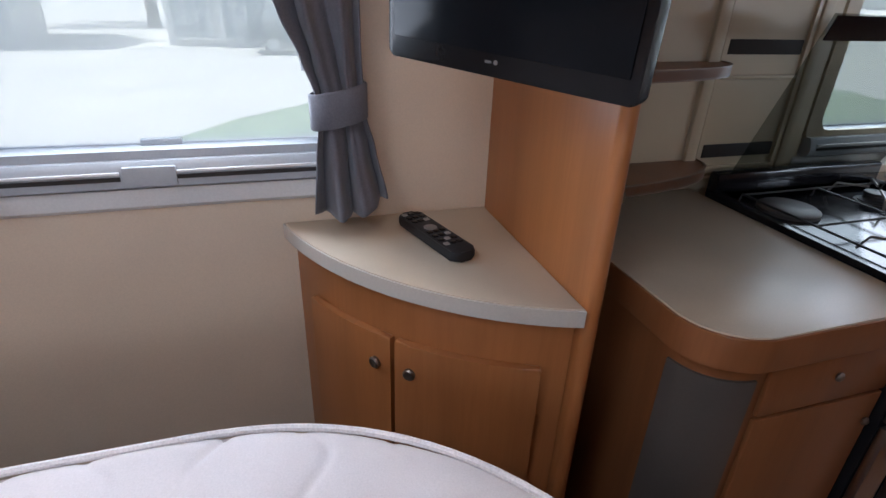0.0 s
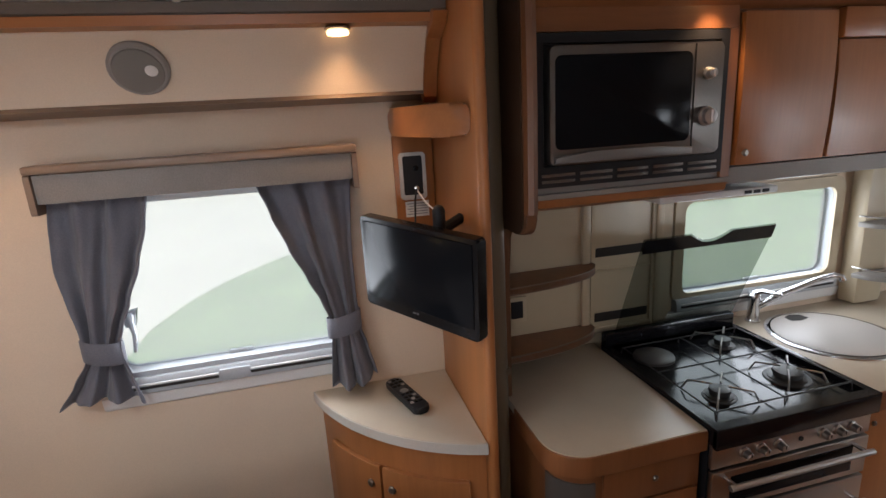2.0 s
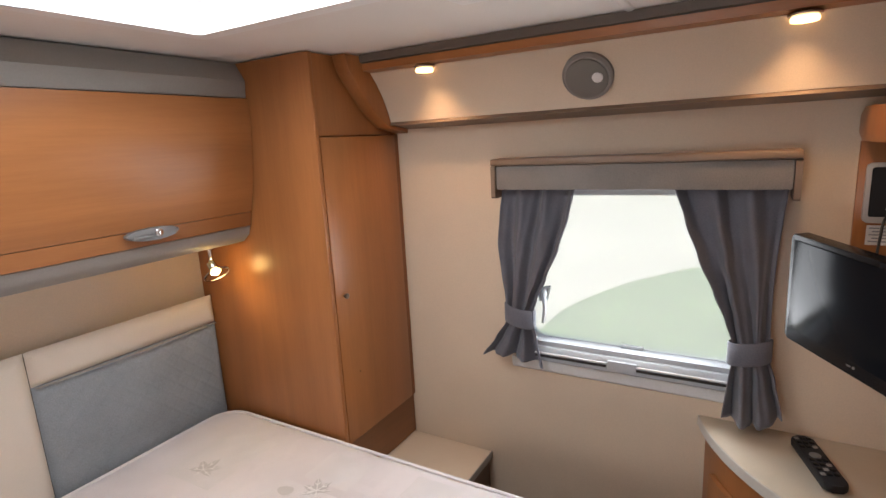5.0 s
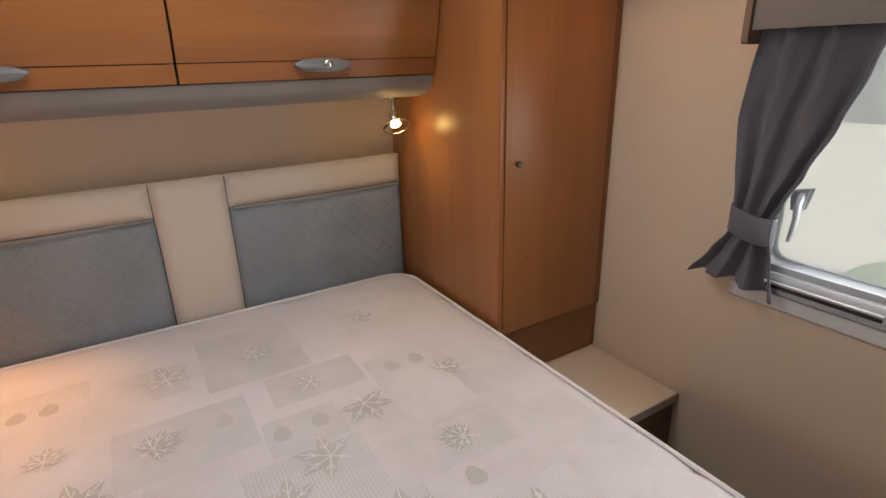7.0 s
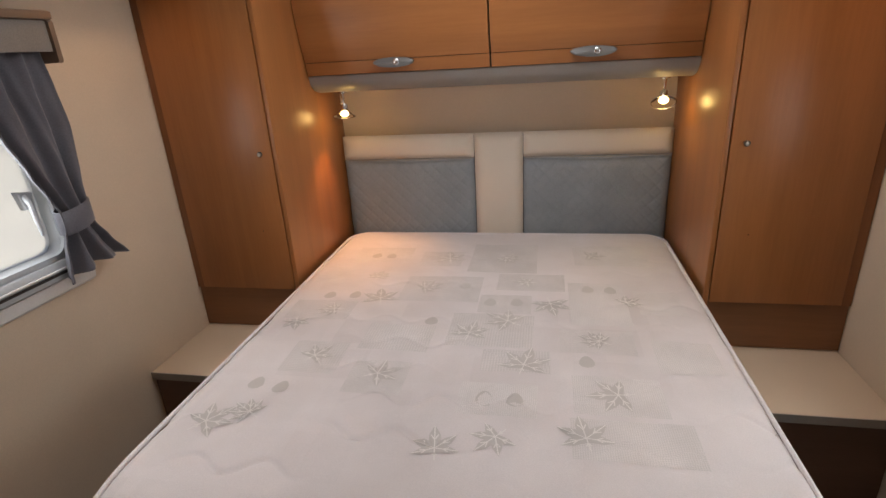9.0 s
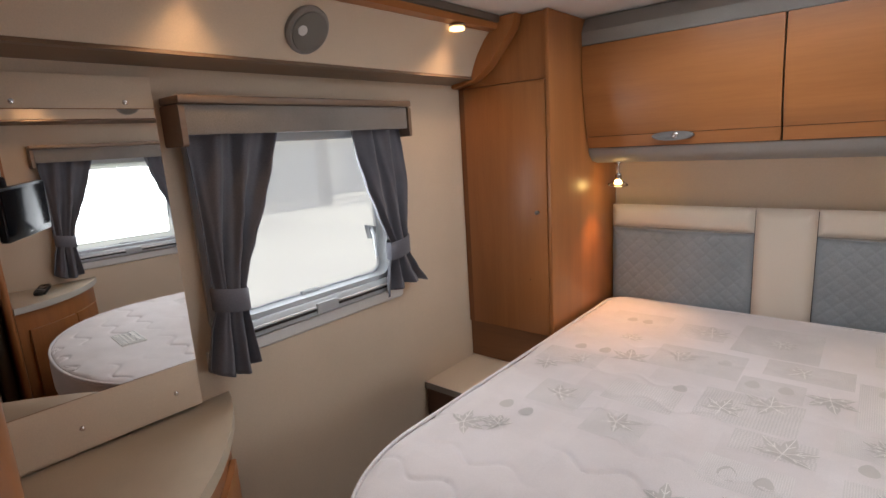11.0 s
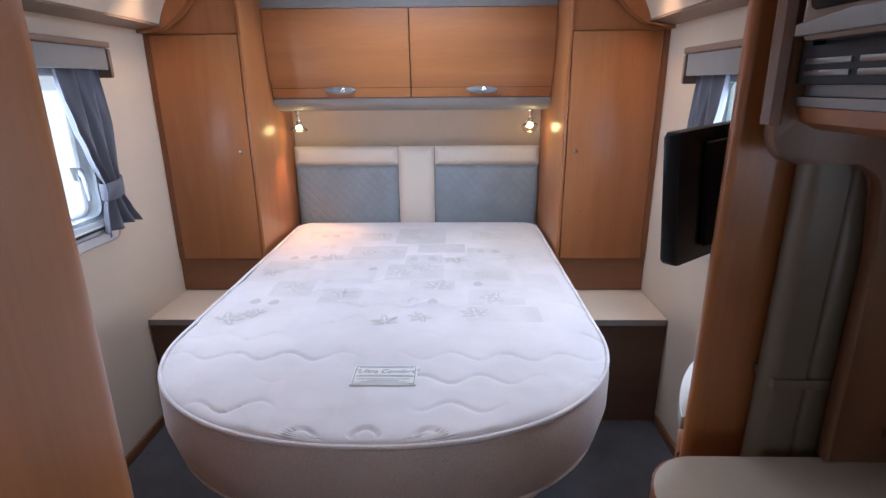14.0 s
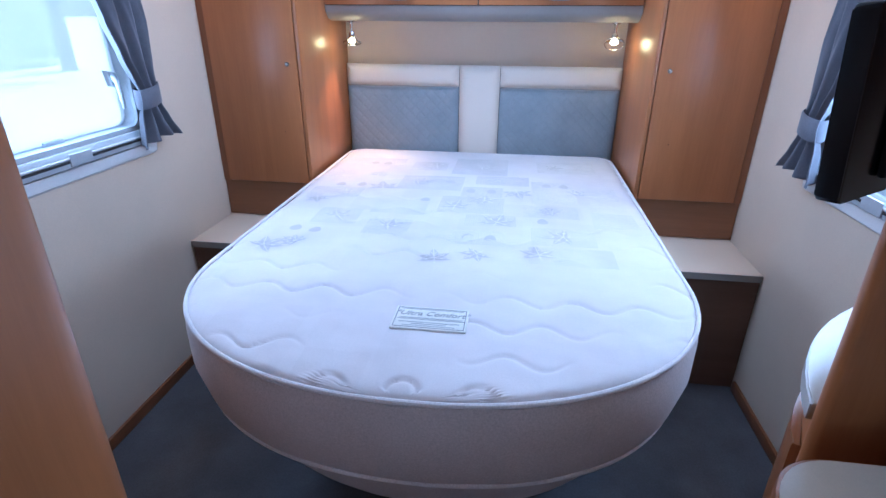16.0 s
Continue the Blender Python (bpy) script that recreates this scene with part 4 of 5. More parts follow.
# ---- corner cabinet, television, remote ----
def corner_pts(ya, yb, xb, k=0.62, n=14):
    """The bowed front from the side wall to the partition."""
    pts = []
    for i in range(n + 1):
        a = math.pi / 2 * i / n
        ex, ey = W - (W - xb) * math.sin(a), yb + (ya - yb) * math.cos(a)
        lx, ly = W - (W - xb) * i / n, ya + (yb - ya) * i / n
        pts.append((lx + (ex - lx) * k, ly + (ey - ly) * k))
    return pts


def mirror_pts(pts, s):
    return [(s * x, y) for x, y in pts]


def inset(pts, d):
    """Points moved towards the corner by d."""
    out = []
    for i, (x, y) in enumerate(pts):
        a, b = Vector(pts[max(i - 1, 0)]), Vector(pts[min(i + 1, len(pts) - 1)])
        t = (b - a).normalized()
        out.append((x - t.y * d, y + t.x * d))
    return out


def strip_front(pts, d0, d1, z0, z1, r=0.003):
    """A bowed board that follows the front, from d0 to d1 inside it."""
    return extrude(inset(pts, d1)[::-1] + inset(pts, d0), z0, z1, "z", r)


cb = thing("corner_cabinet", (0.95, -1.85, 0), "bow-fronted pear corner cabinet with two doors and stone-look top", "cabinet")
front = corner_pts(-1.572, -2.003, 0.672)
body = corner_pts(-1.592, -2.003, 0.695)
part("body", extrude(body + [(W - 0.001, -2.003)], 0, 0.775), wood, cb)
part("top", extrude(front + [(W - 0.001, -2.003)], 0.777, 0.81, r=0.003), worktop, cb, "pale stone-look laminate top")
part("edge_band", extrude(inset(front, 0.0) + inset(front, -0.003)[::-1], 0.779, 0.808), edge_lam, cb)
for i0, i1 in ((2, 7), (7, 13)):
    seg = body[i0:i1 + 1]
    a, b = Vector(seg[0]), Vector(seg[-1])
    seg = [(a + (b - a) * 0.02).to_tuple()] + seg[1:-1] + [(b - (b - a) * 0.015).to_tuple()]
    dr = part("door", extrude(inset(seg, -0.016) + inset(seg, -0.001)[::-1], 0.06, 0.685, "z", 0.004), wood, cb)
    q = seg[-1] if i0 == 2 else seg[0]
    t = (Vector(seg[-1]) - Vector(seg[0])).normalized()
    at = Vector((*q, 0.625)) + Vector((t.x, t.y, 0)) * (-0.028 if i0 == 2 else 0.028)
    nn = Vector((-abs(t.y), abs(t.x), 0)).normalized()
    at += nn * 0.016
    part("knob", lathe(at, nn, [(0, 0.006), (0.004, 0.006), (0.006, 0.011), (0.012, 0.012), (0.015, 0.009), (0.014, 0.004)], 18), pewter, dr, "round pewter knob")

dome = thing("corner_hood", (0.95, -1.95, 1.59), "rounded pear hood in the corner above the television", "corner hood")
part("shell", extrude(corner_pts(-1.878, -2.003, 0.712, 0.9) + [(W - 0.001, -2.003)], 1.588, 1.665, "z", 0.018), wood_y, dome)
part("backing", box(1.095, W - 0.001, -2.002, -1.882, 1.28, 1.587, 0.002), wood, dome, "upright pear backing board")
ct = thing("control_panel", (1.088, -1.945, 1.395), "silver-framed black aerial and socket panel", "control panel")
part("frame", ring(round_rect(-1.975, -1.896, 1.397, 1.537, 0.012), round_rect(-1.965, -1.906, 1.411, 1.527, 0.006), 1.082, 1.0945, "x"), pale_silver, ct)
part("face", box(1.086, 1.0945, -1.967, -1.904, 1.409, 1.529), black_plastic, ct)
for z in (1.43, 1.49):
    part("socket", lathe((1.0855, -1.945, z), (-1, 0, 0), [(0, 0.008), (0.003, 0.008), (0.004, 0.005)], 12), chrome if z < 1.45 else black_gloss, ct)
nb = thing("notice_label", (1.09, -1.94, 1.345), "small white notice label with grey print", "label")
part("paper", box(1.0925, 1.0945, -1.98, -1.908, 1.343, 1.39), white_plastic, nb)
for k in range(5):
    part("print_line", box(1.0918, 1.0924, -1.975, -1.913 - 0.006 * (k % 2), 1.35 + k * 0.008, 1.353 + k * 0.008), ink, nb)

tv = thing("television", (0.755, -1.864, 1.14), "black flat television on a wall arm, switched off", "television")
M = Matrix.Translation((0.755, -1.864, 1.263)) @ Matrix.Rotation(math.atan2(-0.219, -0.326), 4, "Z") @ Matrix.Rotation(radians(3.5), 4, "Y") @ Matrix.Rotation(radians(3), 4, "X")


def placed(bm, m):
    bmesh.ops.transform(bm, matrix=m, verts=bm.verts[:])
    return bm


# local x runs along the set, -y is the back, +z up; its face looks along local -y turned by M
part("case", placed(extrude(round_rect(-0.194, 0.194, -0.124, 0.124, 0.008), -0.005, 0.026, "y", 0.004), M), tv_black, tv)
part("screen", placed(box(-0.181, 0.181, -0.0085, -0.0055, -0.094, 0.112, 0.001), M), screen_mat, tv, "dark glossy screen")
part("back_bulge", placed(box(-0.15, 0.12, 0.027, 0.038, -0.1, 0.1, 0.005), M), matt_black, tv)
part("logo", placed(lathe((0.0, -0.0052, -0.105), (0, -1, 0), [(0, 0.003), (0.0015, 0.003)], 12), M), silver, tv)
part("logo_bar", placed(box(-0.017, -0.007, -0.0065, -0.0052, -0.107, -0.104), M), silver, tv)
part("bracket", tube([(0.785, -1.895, 1.30), (0.80, -1.95, 1.36), (0.82, -2.003, 1.38)], 0.014, 10), black_plastic, tv)
part("arm_head", lathe((0.765, -1.93, 1.365), (0, 0, 1), [(0, 0.016), (0.05, 0.016), (0.06, 0.011), (0.064, 0.004)], 16), black_plastic, tv)
part("cable", tube([(1.085, -1.945, 1.43), (1.05, -1.93, 1.40), (1.02, -1.92, 1.33), (0.93, -1.90, 1.29), (0.82, -1.91, 1.27)], 0.003, 6), black_plastic, tv)
part("cable", tube([(1.085, -1.945, 1.425), (1.02, -1.955, 1.395), (0.93, -1.96, 1.385), (0.83, -1.93, 1.36)], 0.0025, 6), white_plastic, tv)

rc = thing("remote_control", (0.965, -1.845, 0.81), "black television remote control lying on the cabinet top", "remote control")
RM = Matrix.Translation((0.965, -1.845, 0.812)) @ Matrix.Rotation(math.atan2(-0.07, -0.234), 4, "Z")
part("body", placed(extrude(round_rect(-0.105, 0.105, -0.025, 0.025, 0.014), 0.0, 0.019, "z", 0.005), RM), black_plastic, rc)
part("dial", placed(lathe((-0.015, 0, 0.018), (0, 0, 1), [(0, 0.013), (0.002, 0.013), (0.003, 0.010)], 18), RM), silver, rc, "silver ring of keys")
for i in range(9):
    for j in range(3):
        x = -0.09 + 0.019 * i
        if not (4 > i > 2 or i == 4):
            part("button", placed(box(x - 0.005, x + 0.005, -0.019 + 0.014 * j, -0.009 + 0.014 * j, 0.018, 0.0212, 0.001), RM), (tv_black if (i + j) % 4 else grey_trim), rc)

# ---- left corner: vanity and mirror ----
vn = thing("vanity_unit", (-0.9, -2.1, 0), "bow-fronted pear vanity unit with a beige top", "vanity unit")
vf = corner_pts(-1.70, -2.277, 0.53, 0.5)
vb = corner_pts(-1.725, -2.277, 0.56, 0.5)
part("body", extrude(mirror_pts(vb + [(W - 0.001, -2.277)], -1), 0, 0.775), wood, vn)
part("top", extrude(mirror_pts(vf + [(W - 0.001, -2.277)], -1), 0.777, 0.81, r=0.004), worktop, vn, "beige laminate top")
for i0, i1 in ((3, 7), (7, 12)):
    seg = vb[i0:i1 + 1]
    dr = part("door", extrude(mirror_pts(inset(seg, -0.016) + inset(seg, -0.001)[::-1], -1), 0.06, 0.70, "z", 0.004), wood, vn)
    q = seg[-1] if i0 == 3 else seg[0]
    part("knob", lathe((-q[0] + 0.014, q[1] + 0.02, 0.66), (0.7, 0.7, 0), [(0, 0.005), (0.012, 0.01), (0.016, 0.006)], 14), steel, dr)
mr = thing("wall_mirror", (-1.105, -2.02, 0.815), "tall frameless wall mirror fixed with small screws", "mirror")
TURN = Matrix.Translation((-1.108, -2.265, 0)) @ Matrix.Rotation(radians(-2.5), 4, "Z") @ Matrix.Translation((1.108, 2.265, 0))
part("backing", extrude([(-W + 0.001, -2.266), (-1.1085, -2.266), (-1.0878, -1.79), (-W + 0.001, -1.79)], 0.82, 1.656), wood_mid, mr, "pear backing board")
part("glass", placed(box(-1.1075, -1.104, -2.265, -1.791, 0.945, 1.583), TURN), mirror_mat, mr)
part("strip", placed(box(-1.1075, -1.103, -2.265, -1.791, 0.82, 0.943, 0.001), TURN), cream, mr, "cream fixing strip")
part("strip", placed(box(-1.1075, -1.103, -2.265, -1.791, 1.585, 1.656, 0.001), TURN), cream, mr, "cream fixing strip")
for y in (-1.852, -2.06, -2.22):
    for z in (0.873, 1.598):
        part("screw", placed(lathe((-1.103, y, z), (1, 0, 0), [(0, 0.006), (0.003, 0.005), (0.004, 0.002)], 12), TURN), chrome, mr)

# ---- galley ----
pn = thing("galley_end_panel", (0.9, -2.13, 0), "pear end panel with a rounded cut-out over the worktop", "panel")
P = [(W - 0.001, 0.816), (0.862, 0.816), (0.858, 1.20)] + arc(0.80, 1.285, 0.05, 0.058, 0, 90, 6)[1:] + arc(0.712, 1.385, 0.042, 0.042, 270, 180, 6) + [(0.67, CEIL - 0.004), (W - 0.001, CEIL - 0.004)]
# board and edge lip carry the panel's shade in their veneer colour
part("board", extrude(P, -2.147, -2.118, "y", 0.004), wood_shaded, pn)
# thin dark sheet added where the recess lies in shade
part("facing", extrude([(x + (0.012 if x < 1 else -0.002), z) for x, z in P], -2.1175, -2.1145, "y"), recess_shade, pn, "dark sheet added for the shade in the recess")
part("edge_lip", tube([(0.672, -2.132, 1.40), (0.668, -2.132, 1.65), (0.672, -2.132, 1.9)], 0.017, 8), wood_shaded, pn)
cd = thing("concertina_door", (0.95, -2.07, 0), "folded grey concertina partition door in its recess", "folding door")
part("leading_post", extrude(arc(0.781, -2.075, 0.018, 0.028, 90, 270, 8) + [(0.826, -2.103), (0.826, -2.047)], 0.01, CEIL - 0.004), tambour, cd)
for i in range(4):
    x = 0.831 + i * 0.068
    part("slat", extrude(round_rect(x, x + 0.063, -2.102, -2.05, 0.012, 4), 0.01, CEIL - 0.004, "z", 0.002), tambour, cd)
part("handle", box(0.768, 0.90, -2.109, -2.043, 0.938, 0.958, 0.004), tambour, cd)

kt = thing("kitchen_worktop", (0.8, -2.35, 0.785), "beige laminate worktop with a rounded corner and pear edging", "worktop")
end = arc(0.635, -2.235, 0.10, 0.105, 90, 180, 10)
part("slab", extrude([(W - 0.001, -2.13)] + end + [(0.535, -2.553), (W - 0.001, -2.553)], 0.787, 0.815, r=0.002), worktop, kt)
rim = [(0.80, -2.13)] + end + [(0.535, -2.553)]
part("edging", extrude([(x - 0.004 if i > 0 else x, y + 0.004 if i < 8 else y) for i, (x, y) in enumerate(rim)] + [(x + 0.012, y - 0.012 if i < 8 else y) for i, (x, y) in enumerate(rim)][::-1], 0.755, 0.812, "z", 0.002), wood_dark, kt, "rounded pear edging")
k2 = thing("sink_worktop", (0.8, -3.5, 0.785), "beige laminate worktop around the round sink", "worktop")
part("slab", extrude([(W - 0.001, -3.098), (0.53, -3.098), (0.53, -3.88), (0.60, -3.95), (W - 0.001, -3.95)], 0.787, 0.815, r=0.002), worktop, k2)
part("edging", box(0.522, 0.532, -3.88, -3.10, 0.755, 0.812, 0.002), wood_dark_y, k2)

ku = thing("drawer_unit", (0.8, -2.35, 0), "pear galley base unit with drawer, door and grey rounded corner", "kitchen unit")
e2 = arc(0.645, -2.245, 0.09, 0.095, 90, 180, 10)
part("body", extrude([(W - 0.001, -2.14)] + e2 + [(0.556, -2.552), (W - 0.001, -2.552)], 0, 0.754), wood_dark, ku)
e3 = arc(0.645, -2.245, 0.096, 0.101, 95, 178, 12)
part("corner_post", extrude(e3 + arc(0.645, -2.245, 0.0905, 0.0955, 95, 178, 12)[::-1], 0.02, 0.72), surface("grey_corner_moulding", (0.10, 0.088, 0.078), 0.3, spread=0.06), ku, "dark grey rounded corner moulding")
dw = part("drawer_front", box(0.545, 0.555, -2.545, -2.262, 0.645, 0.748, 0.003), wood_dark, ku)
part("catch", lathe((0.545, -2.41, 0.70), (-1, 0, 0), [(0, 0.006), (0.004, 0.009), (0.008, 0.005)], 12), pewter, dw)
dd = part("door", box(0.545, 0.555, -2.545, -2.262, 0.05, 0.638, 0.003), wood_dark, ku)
part("catch", lathe((0.545, -2.53, 0.575), (-1, 0, 0), [(0, 0.006), (0.004, 0.009), (0.008, 0.005)], 12), pewter, dd)
k3 = thing("sink_unit", (0.8, -3.5, 0), "pear sink base unit with two doors", "kitchen unit")
part("body", extrude([(W - 0.001, -3.10), (0.556, -3.10), (0.556, -3.86), (0.62, -3.93), (W - 0.001, -3.93)], 0, 0.754), wood, k3)
for y0, y1 in ((-3.47, -3.11), (-3.85, -3.48)):
    dd = part("door", box(0.545, 0.555, y0, y1, 0.05, 0.745, 0.003), wood, k3)
    part("catch", lathe((0.545, y1 - 0.03, 0.70), (-1, 0, 0), [(0, 0.006), (0.004, 0.009), (0.008, 0.005)], 12), pewter, dd)

# cooker
ck = thing("cooker", (0.8, -2.825, 0), "black and steel gas cooker with grill, oven and glass lid", "cooker")
part("body", box(0.535, 1.05, -3.09, -2.56, 0, 0.775), black_plastic, ck)
part("control_fascia", box(0.520, 0.534, -3.09, -2.56, 0.70, 0.774, 0.003), steel, ck)
part("hob_tray", ring([(0.505, -3.096), (1.05, -3.096), (1.05, -2.556), (0.505, -2.556)], [(0.535, -3.072), (1.03, -3.072), (1.03, -2.58), (0.535, -2.58)], 0.776, 0.828), black_gloss, ck, "gloss black hob surround")
part("hob_base", box(0.534, 1.032, -3.073, -2.579, 0.795, 0.812), black_gloss, ck)
part("hob_front", box(0.503, 0.520, -3.096, -2.556, 0.768, 0.826, 0.004), black_gloss, ck)
for y in (-2.66, -2.715, -2.77, -2.92, -2.97, -3.02):
    kb = part("knob", lathe((0.520, y, 0.733), (-1, 0, 0), [(0, 0.016), (0.006, 0.016), (0.008, 0.012), (0.024, 0.011), (0.026, 0.009)], 18), steel, ck, "steel control knob")
    part("pointer", box(0.493, 0.4945, y - 0.0012, y + 0.0012, 0.733, 0.743), black_plastic, kb)
part("igniter", lathe((0.520, -2.845, 0.733), (-1, 0, 0), [(0, 0.007), (0.004, 0.007)], 12), black_plastic, ck)
for nm, z0, z1, hz in (("grill_door", 0.572, 0.692, 0.676), ("oven_door", 0.14, 0.562, 0.516)):
    dr = part(nm, box(0.515, 0.534, -3.088, -2.562, z0, z1, 0.004), steel, ck, "steel door with dark glass")
    part("window", box(0.512, 0.5155, -3.03, -2.62, z0 + 0.02 if z1 - z0 < 0.2 else z0 + 0.09, z1 - 0.02 if z1 - z0 < 0.2 else z1 - 0.07, 0.001), screen_mat, dr, "dark glass")
    part("handle", tube([(0.472, -3.05, hz), (0.472, -2.58, hz)], 0.008, 12), satin, dr, "long satin steel bar handle")
    for y in (-3.03, -2.60):
        part("handle_post", tube([(0.515, y, hz), (0.472, y, hz)], 0.006, 10), chrome, dr)
part("foot_drawer", box(0.517, 0.534, -3.088, -2.562, 0.03, 0.132, 0.004), steel, ck)
for (x, y, r, kind) in ((0.93, -2.68, 0.06, "plate"), (0.66, -2.70, 0.03, "b"), (0.93, -2.95, 0.028, "b"), (0.68, -2.96, 0.042, "b")):
    if kind == "plate":
        part("hotplate", lathe((x, y, 0.812), (0, 0, 1), [(0, 0.066), (0.008, 0.066), (0.012, 0.06), (0.012, 0.02)], 28), surface("grey_hotplate", (0.08, 0.075, 0.07), 0.45, 0.2), ck, "dark round electric hotplate")
    else:
        bu = part("burner", lathe((x, y, 0.812), (0, 0, 1), [(0, r * 1.3), (0.006, r * 1.25), (0.008, r * 0.9), (0.018, r * 0.85), (0.02, r), (0.026, r * 0.95), (0.028, r * 0.6)], 22), iron, ck)
        part("burner_ring", lathe((x, y, 0.8125), (0, 0, 1), [(0, r * 1.55), (0.003, r * 1.5)], 22), iron, bu)
        for k in range(4):
            a = math.pi / 4 + k * math.pi / 2
            dx, dy = math.cos(a), math.sin(a)
            part("pan_finger", tube([(x + 0.10 * dx, y + 0.10 * dy, 0.818), (x + 0.085 * dx, y + 0.085 * dy, 0.846), (x + 0.02 * dx, y + 0.02 * dy, 0.848)], 0.003, 6), dark_steel, bu)
for y in (-2.825, -2.60, -3.06):
    part("trivet_bar", tube([(0.56, y, 0.815), (0.565, y, 0.838), (0.99, y, 0.838), (0.995, y, 0.815)], 0.0026, 6), iron, ck)
for x in (0.565, 0.80, 0.985):
    part("trivet_bar", tube([(x, -2.60, 0.838), (x, -3.06, 0.838)], 0.0026, 6), iron, ck)
part("lid_hinge", box(1.03, 1.062, -3.09, -2.56, 0.80, 0.875, 0.006), black_gloss, ck)
notch = [(-2.87 - 0.075 + 0.15 * k / 10, 1.245 - 0.03 * math.sin(math.pi * k / 10)) for k in range(11)]
LEAN = Matrix.Translation((1.04, 0, 0.87)) @ Matrix.Rotation(radians(-18), 4, "Y") @ Matrix.Translation((-1.04, 0, -0.87))
part("glass_lid", placed(extrude([(-3.08, 0.87), (-3.12, 1.245)] + notch + [(-2.62, 1.245), (-2.60, 0.87)], 1.036, 1.041, "x"), LEAN), smoked, ck, "smoked glass lid standing open")
nt2 = [(-2.87 - 0.08 + 0.16 * k / 10, 1.243 - 0.034 * math.sin(math.pi * k / 10)) for k in range(11)]
part("lid_band", placed(extrude([(-3.118, 1.195), (-3.118, 1.243)] + nt2 + [(-2.622, 1.243), (-2.622, 1.195)], 1.0325, 1.0355, "x"), LEAN), black_gloss, ck, "black finger-notch band")

# sink and tap
sk = thing("round_sink", (0.86, -3.345, 0.815), "round sink with a pale lid and chrome rim", "sink")
part("rim", lathe((0.86, -3.345, 0.8152), (0, 0, 1), [(0, 0.205), (0.004, 0.204), (0.006, 0.198), (0.006, 0.19), (0.003, 0.186)], 48), chrome, sk)
part("lid", lathe((0.86, -3.345, 0.8175), (0, 0, 1), [(0, 0.184), (0.005, 0.184), (0.007, 0.18), (0.0072, 0.02)], 48), sink_cover, sk, "pale sink cover")
part("finger_slot", extrude([(1.02, -3.31), (0.985, -3.305), (0.975, -3.34), (0.985, -3.385), (1.02, -3.38), (1.032, -3.345)], 0.8245, 0.8256), rubber_dark, sk)
tp = thing("mixer_tap", (1.055, -3.19, 0.815), "chrome single-lever mixer tap", "tap")
part("body", lathe((1.055, -3.20, 0.815), (0, 0, 1), [(0, 0.026), (0.006, 0.026), (0.01, 0.021), (0.08, 0.02), (0.09, 0.023), (0.105, 0.02), (0.112, 0.01)], 20), chrome, tp)
part("lever", tube([(1.055, -3.20, 0.925), (1.03, -3.21, 0.94), (0.96, -3.225, 0.945)], [0.012, 0.009, 0.005], 10), chrome, tp)
part("spout", tube([(1.05, -3.205, 0.87), (0.98, -3.25, 0.945), (0.90, -3.30, 1.01), (0.86, -3.325, 1.035), (0.845, -3.335, 1.033), (0.84, -3.337, 1.02)], [0.013, 0.012, 0.011, 0.011, 0.011, 0.011], 12), chrome, tp)

# splashback, shelves, socket
sb = thing("splashback", (1.1, -2.66, 0.816), "cream moulded splashback with slots and ribs", "splashback")
part("panel", box(1.098, W - 0.001, -2.86, -2.15, 0.816, 1.395, 0.003), plastic_cream, sb)
for y in (-2.515, -2.80):
    part("rib", box(1.084, 1.0985, y - 0.016, y + 0.016, 0.83, 1.39, 0.006), plastic_cream, sb)
part("tray", ring([(-2.785, 0.86), (-2.535, 0.86), (-2.535, 1.36), (-2.785, 1.36)], [(-2.772, 0.875), (-2.548, 0.875), (-2.548, 1.345), (-2.772, 1.345)], 1.09, 1.0985, "x"), plastic_cream, sb)
for z in (0.912, 1.15):
    part("slot", box(1.094, 1.0985, -2.765, -2.555, z - 0.016, z + 0.016, 0.001), rubber_dark, sb)
    part("rib", box(1.088, 1.0985, -2.768, -2.552, z - 0.07, z - 0.06, 0.003), plastic_cream, sb)
for z in (1.11, 0.885):
    sh = thing("corner_shelf", (1.0, -2.3, z), "small curved pear shelf with a taupe lip", "shelf", "galley corner shelves")
    P = [(1.0975, -2.149)] + [(1.0975 - 0.155 * math.cos(math.pi / 2 * k / 10) ** 0.8, -2.149 - 0.39 * math.sin(math.pi / 2 * k / 10)) for k in range(11)]
    part("board", extrude(P, z - 0.009, z + 0.009, "z", 0.002), wood_dark, sh)
    part("lip", extrude(P[1:] + [(x + 0.006, y + 0.002) for x, y in P[1:-1]][::-1], z - 0.012, z + 0.012), shelf_wood, sh)
so = thing("wall_socket", (1.09, -2.26, 0.945), "dark switched socket with a pale frame", "socket")
part("plate", box(1.088, 1.0975, -2.295, -2.222, 0.943, 1.035, 0.004), plastic_cream, so)
part("insert", box(1.086, 1.0885, -2.28, -2.237, 0.96, 1.02, 0.002), black_plastic, so)

# overhead cupboards and microwave
oc = thing("kitchen_locker", (0.9, -2.9, 1.40), "pear galley overhead cupboards with curved doors", "cupboard")
part("microwave_bay", box(0.70, W - 0.001, -2.695, -2.149, 1.44, 1.455), grey_trim, oc)
part("bay_top", box(0.69, W - 0.001, -2.695, -2.149, 1.805, CEIL - 0.004), wood_dark_y, oc)
part("bay_side", box(0.69, W - 0.001, -2.70, -2.672, 1.44, 1.804), wood_dark, oc)
part("carcass", box(0.705, W - 0.001, -3.95, -2.702, 1.465, CEIL - 0.004), wood_dark, oc)
part("valance", extrude([(0.688, 1.439), (0.692, 1.426), (W - 0.001, 1.426), (W - 0.001, 1.439)], -2.70, -2.149, "y"), grey_trim, oc, "warm grey valance")
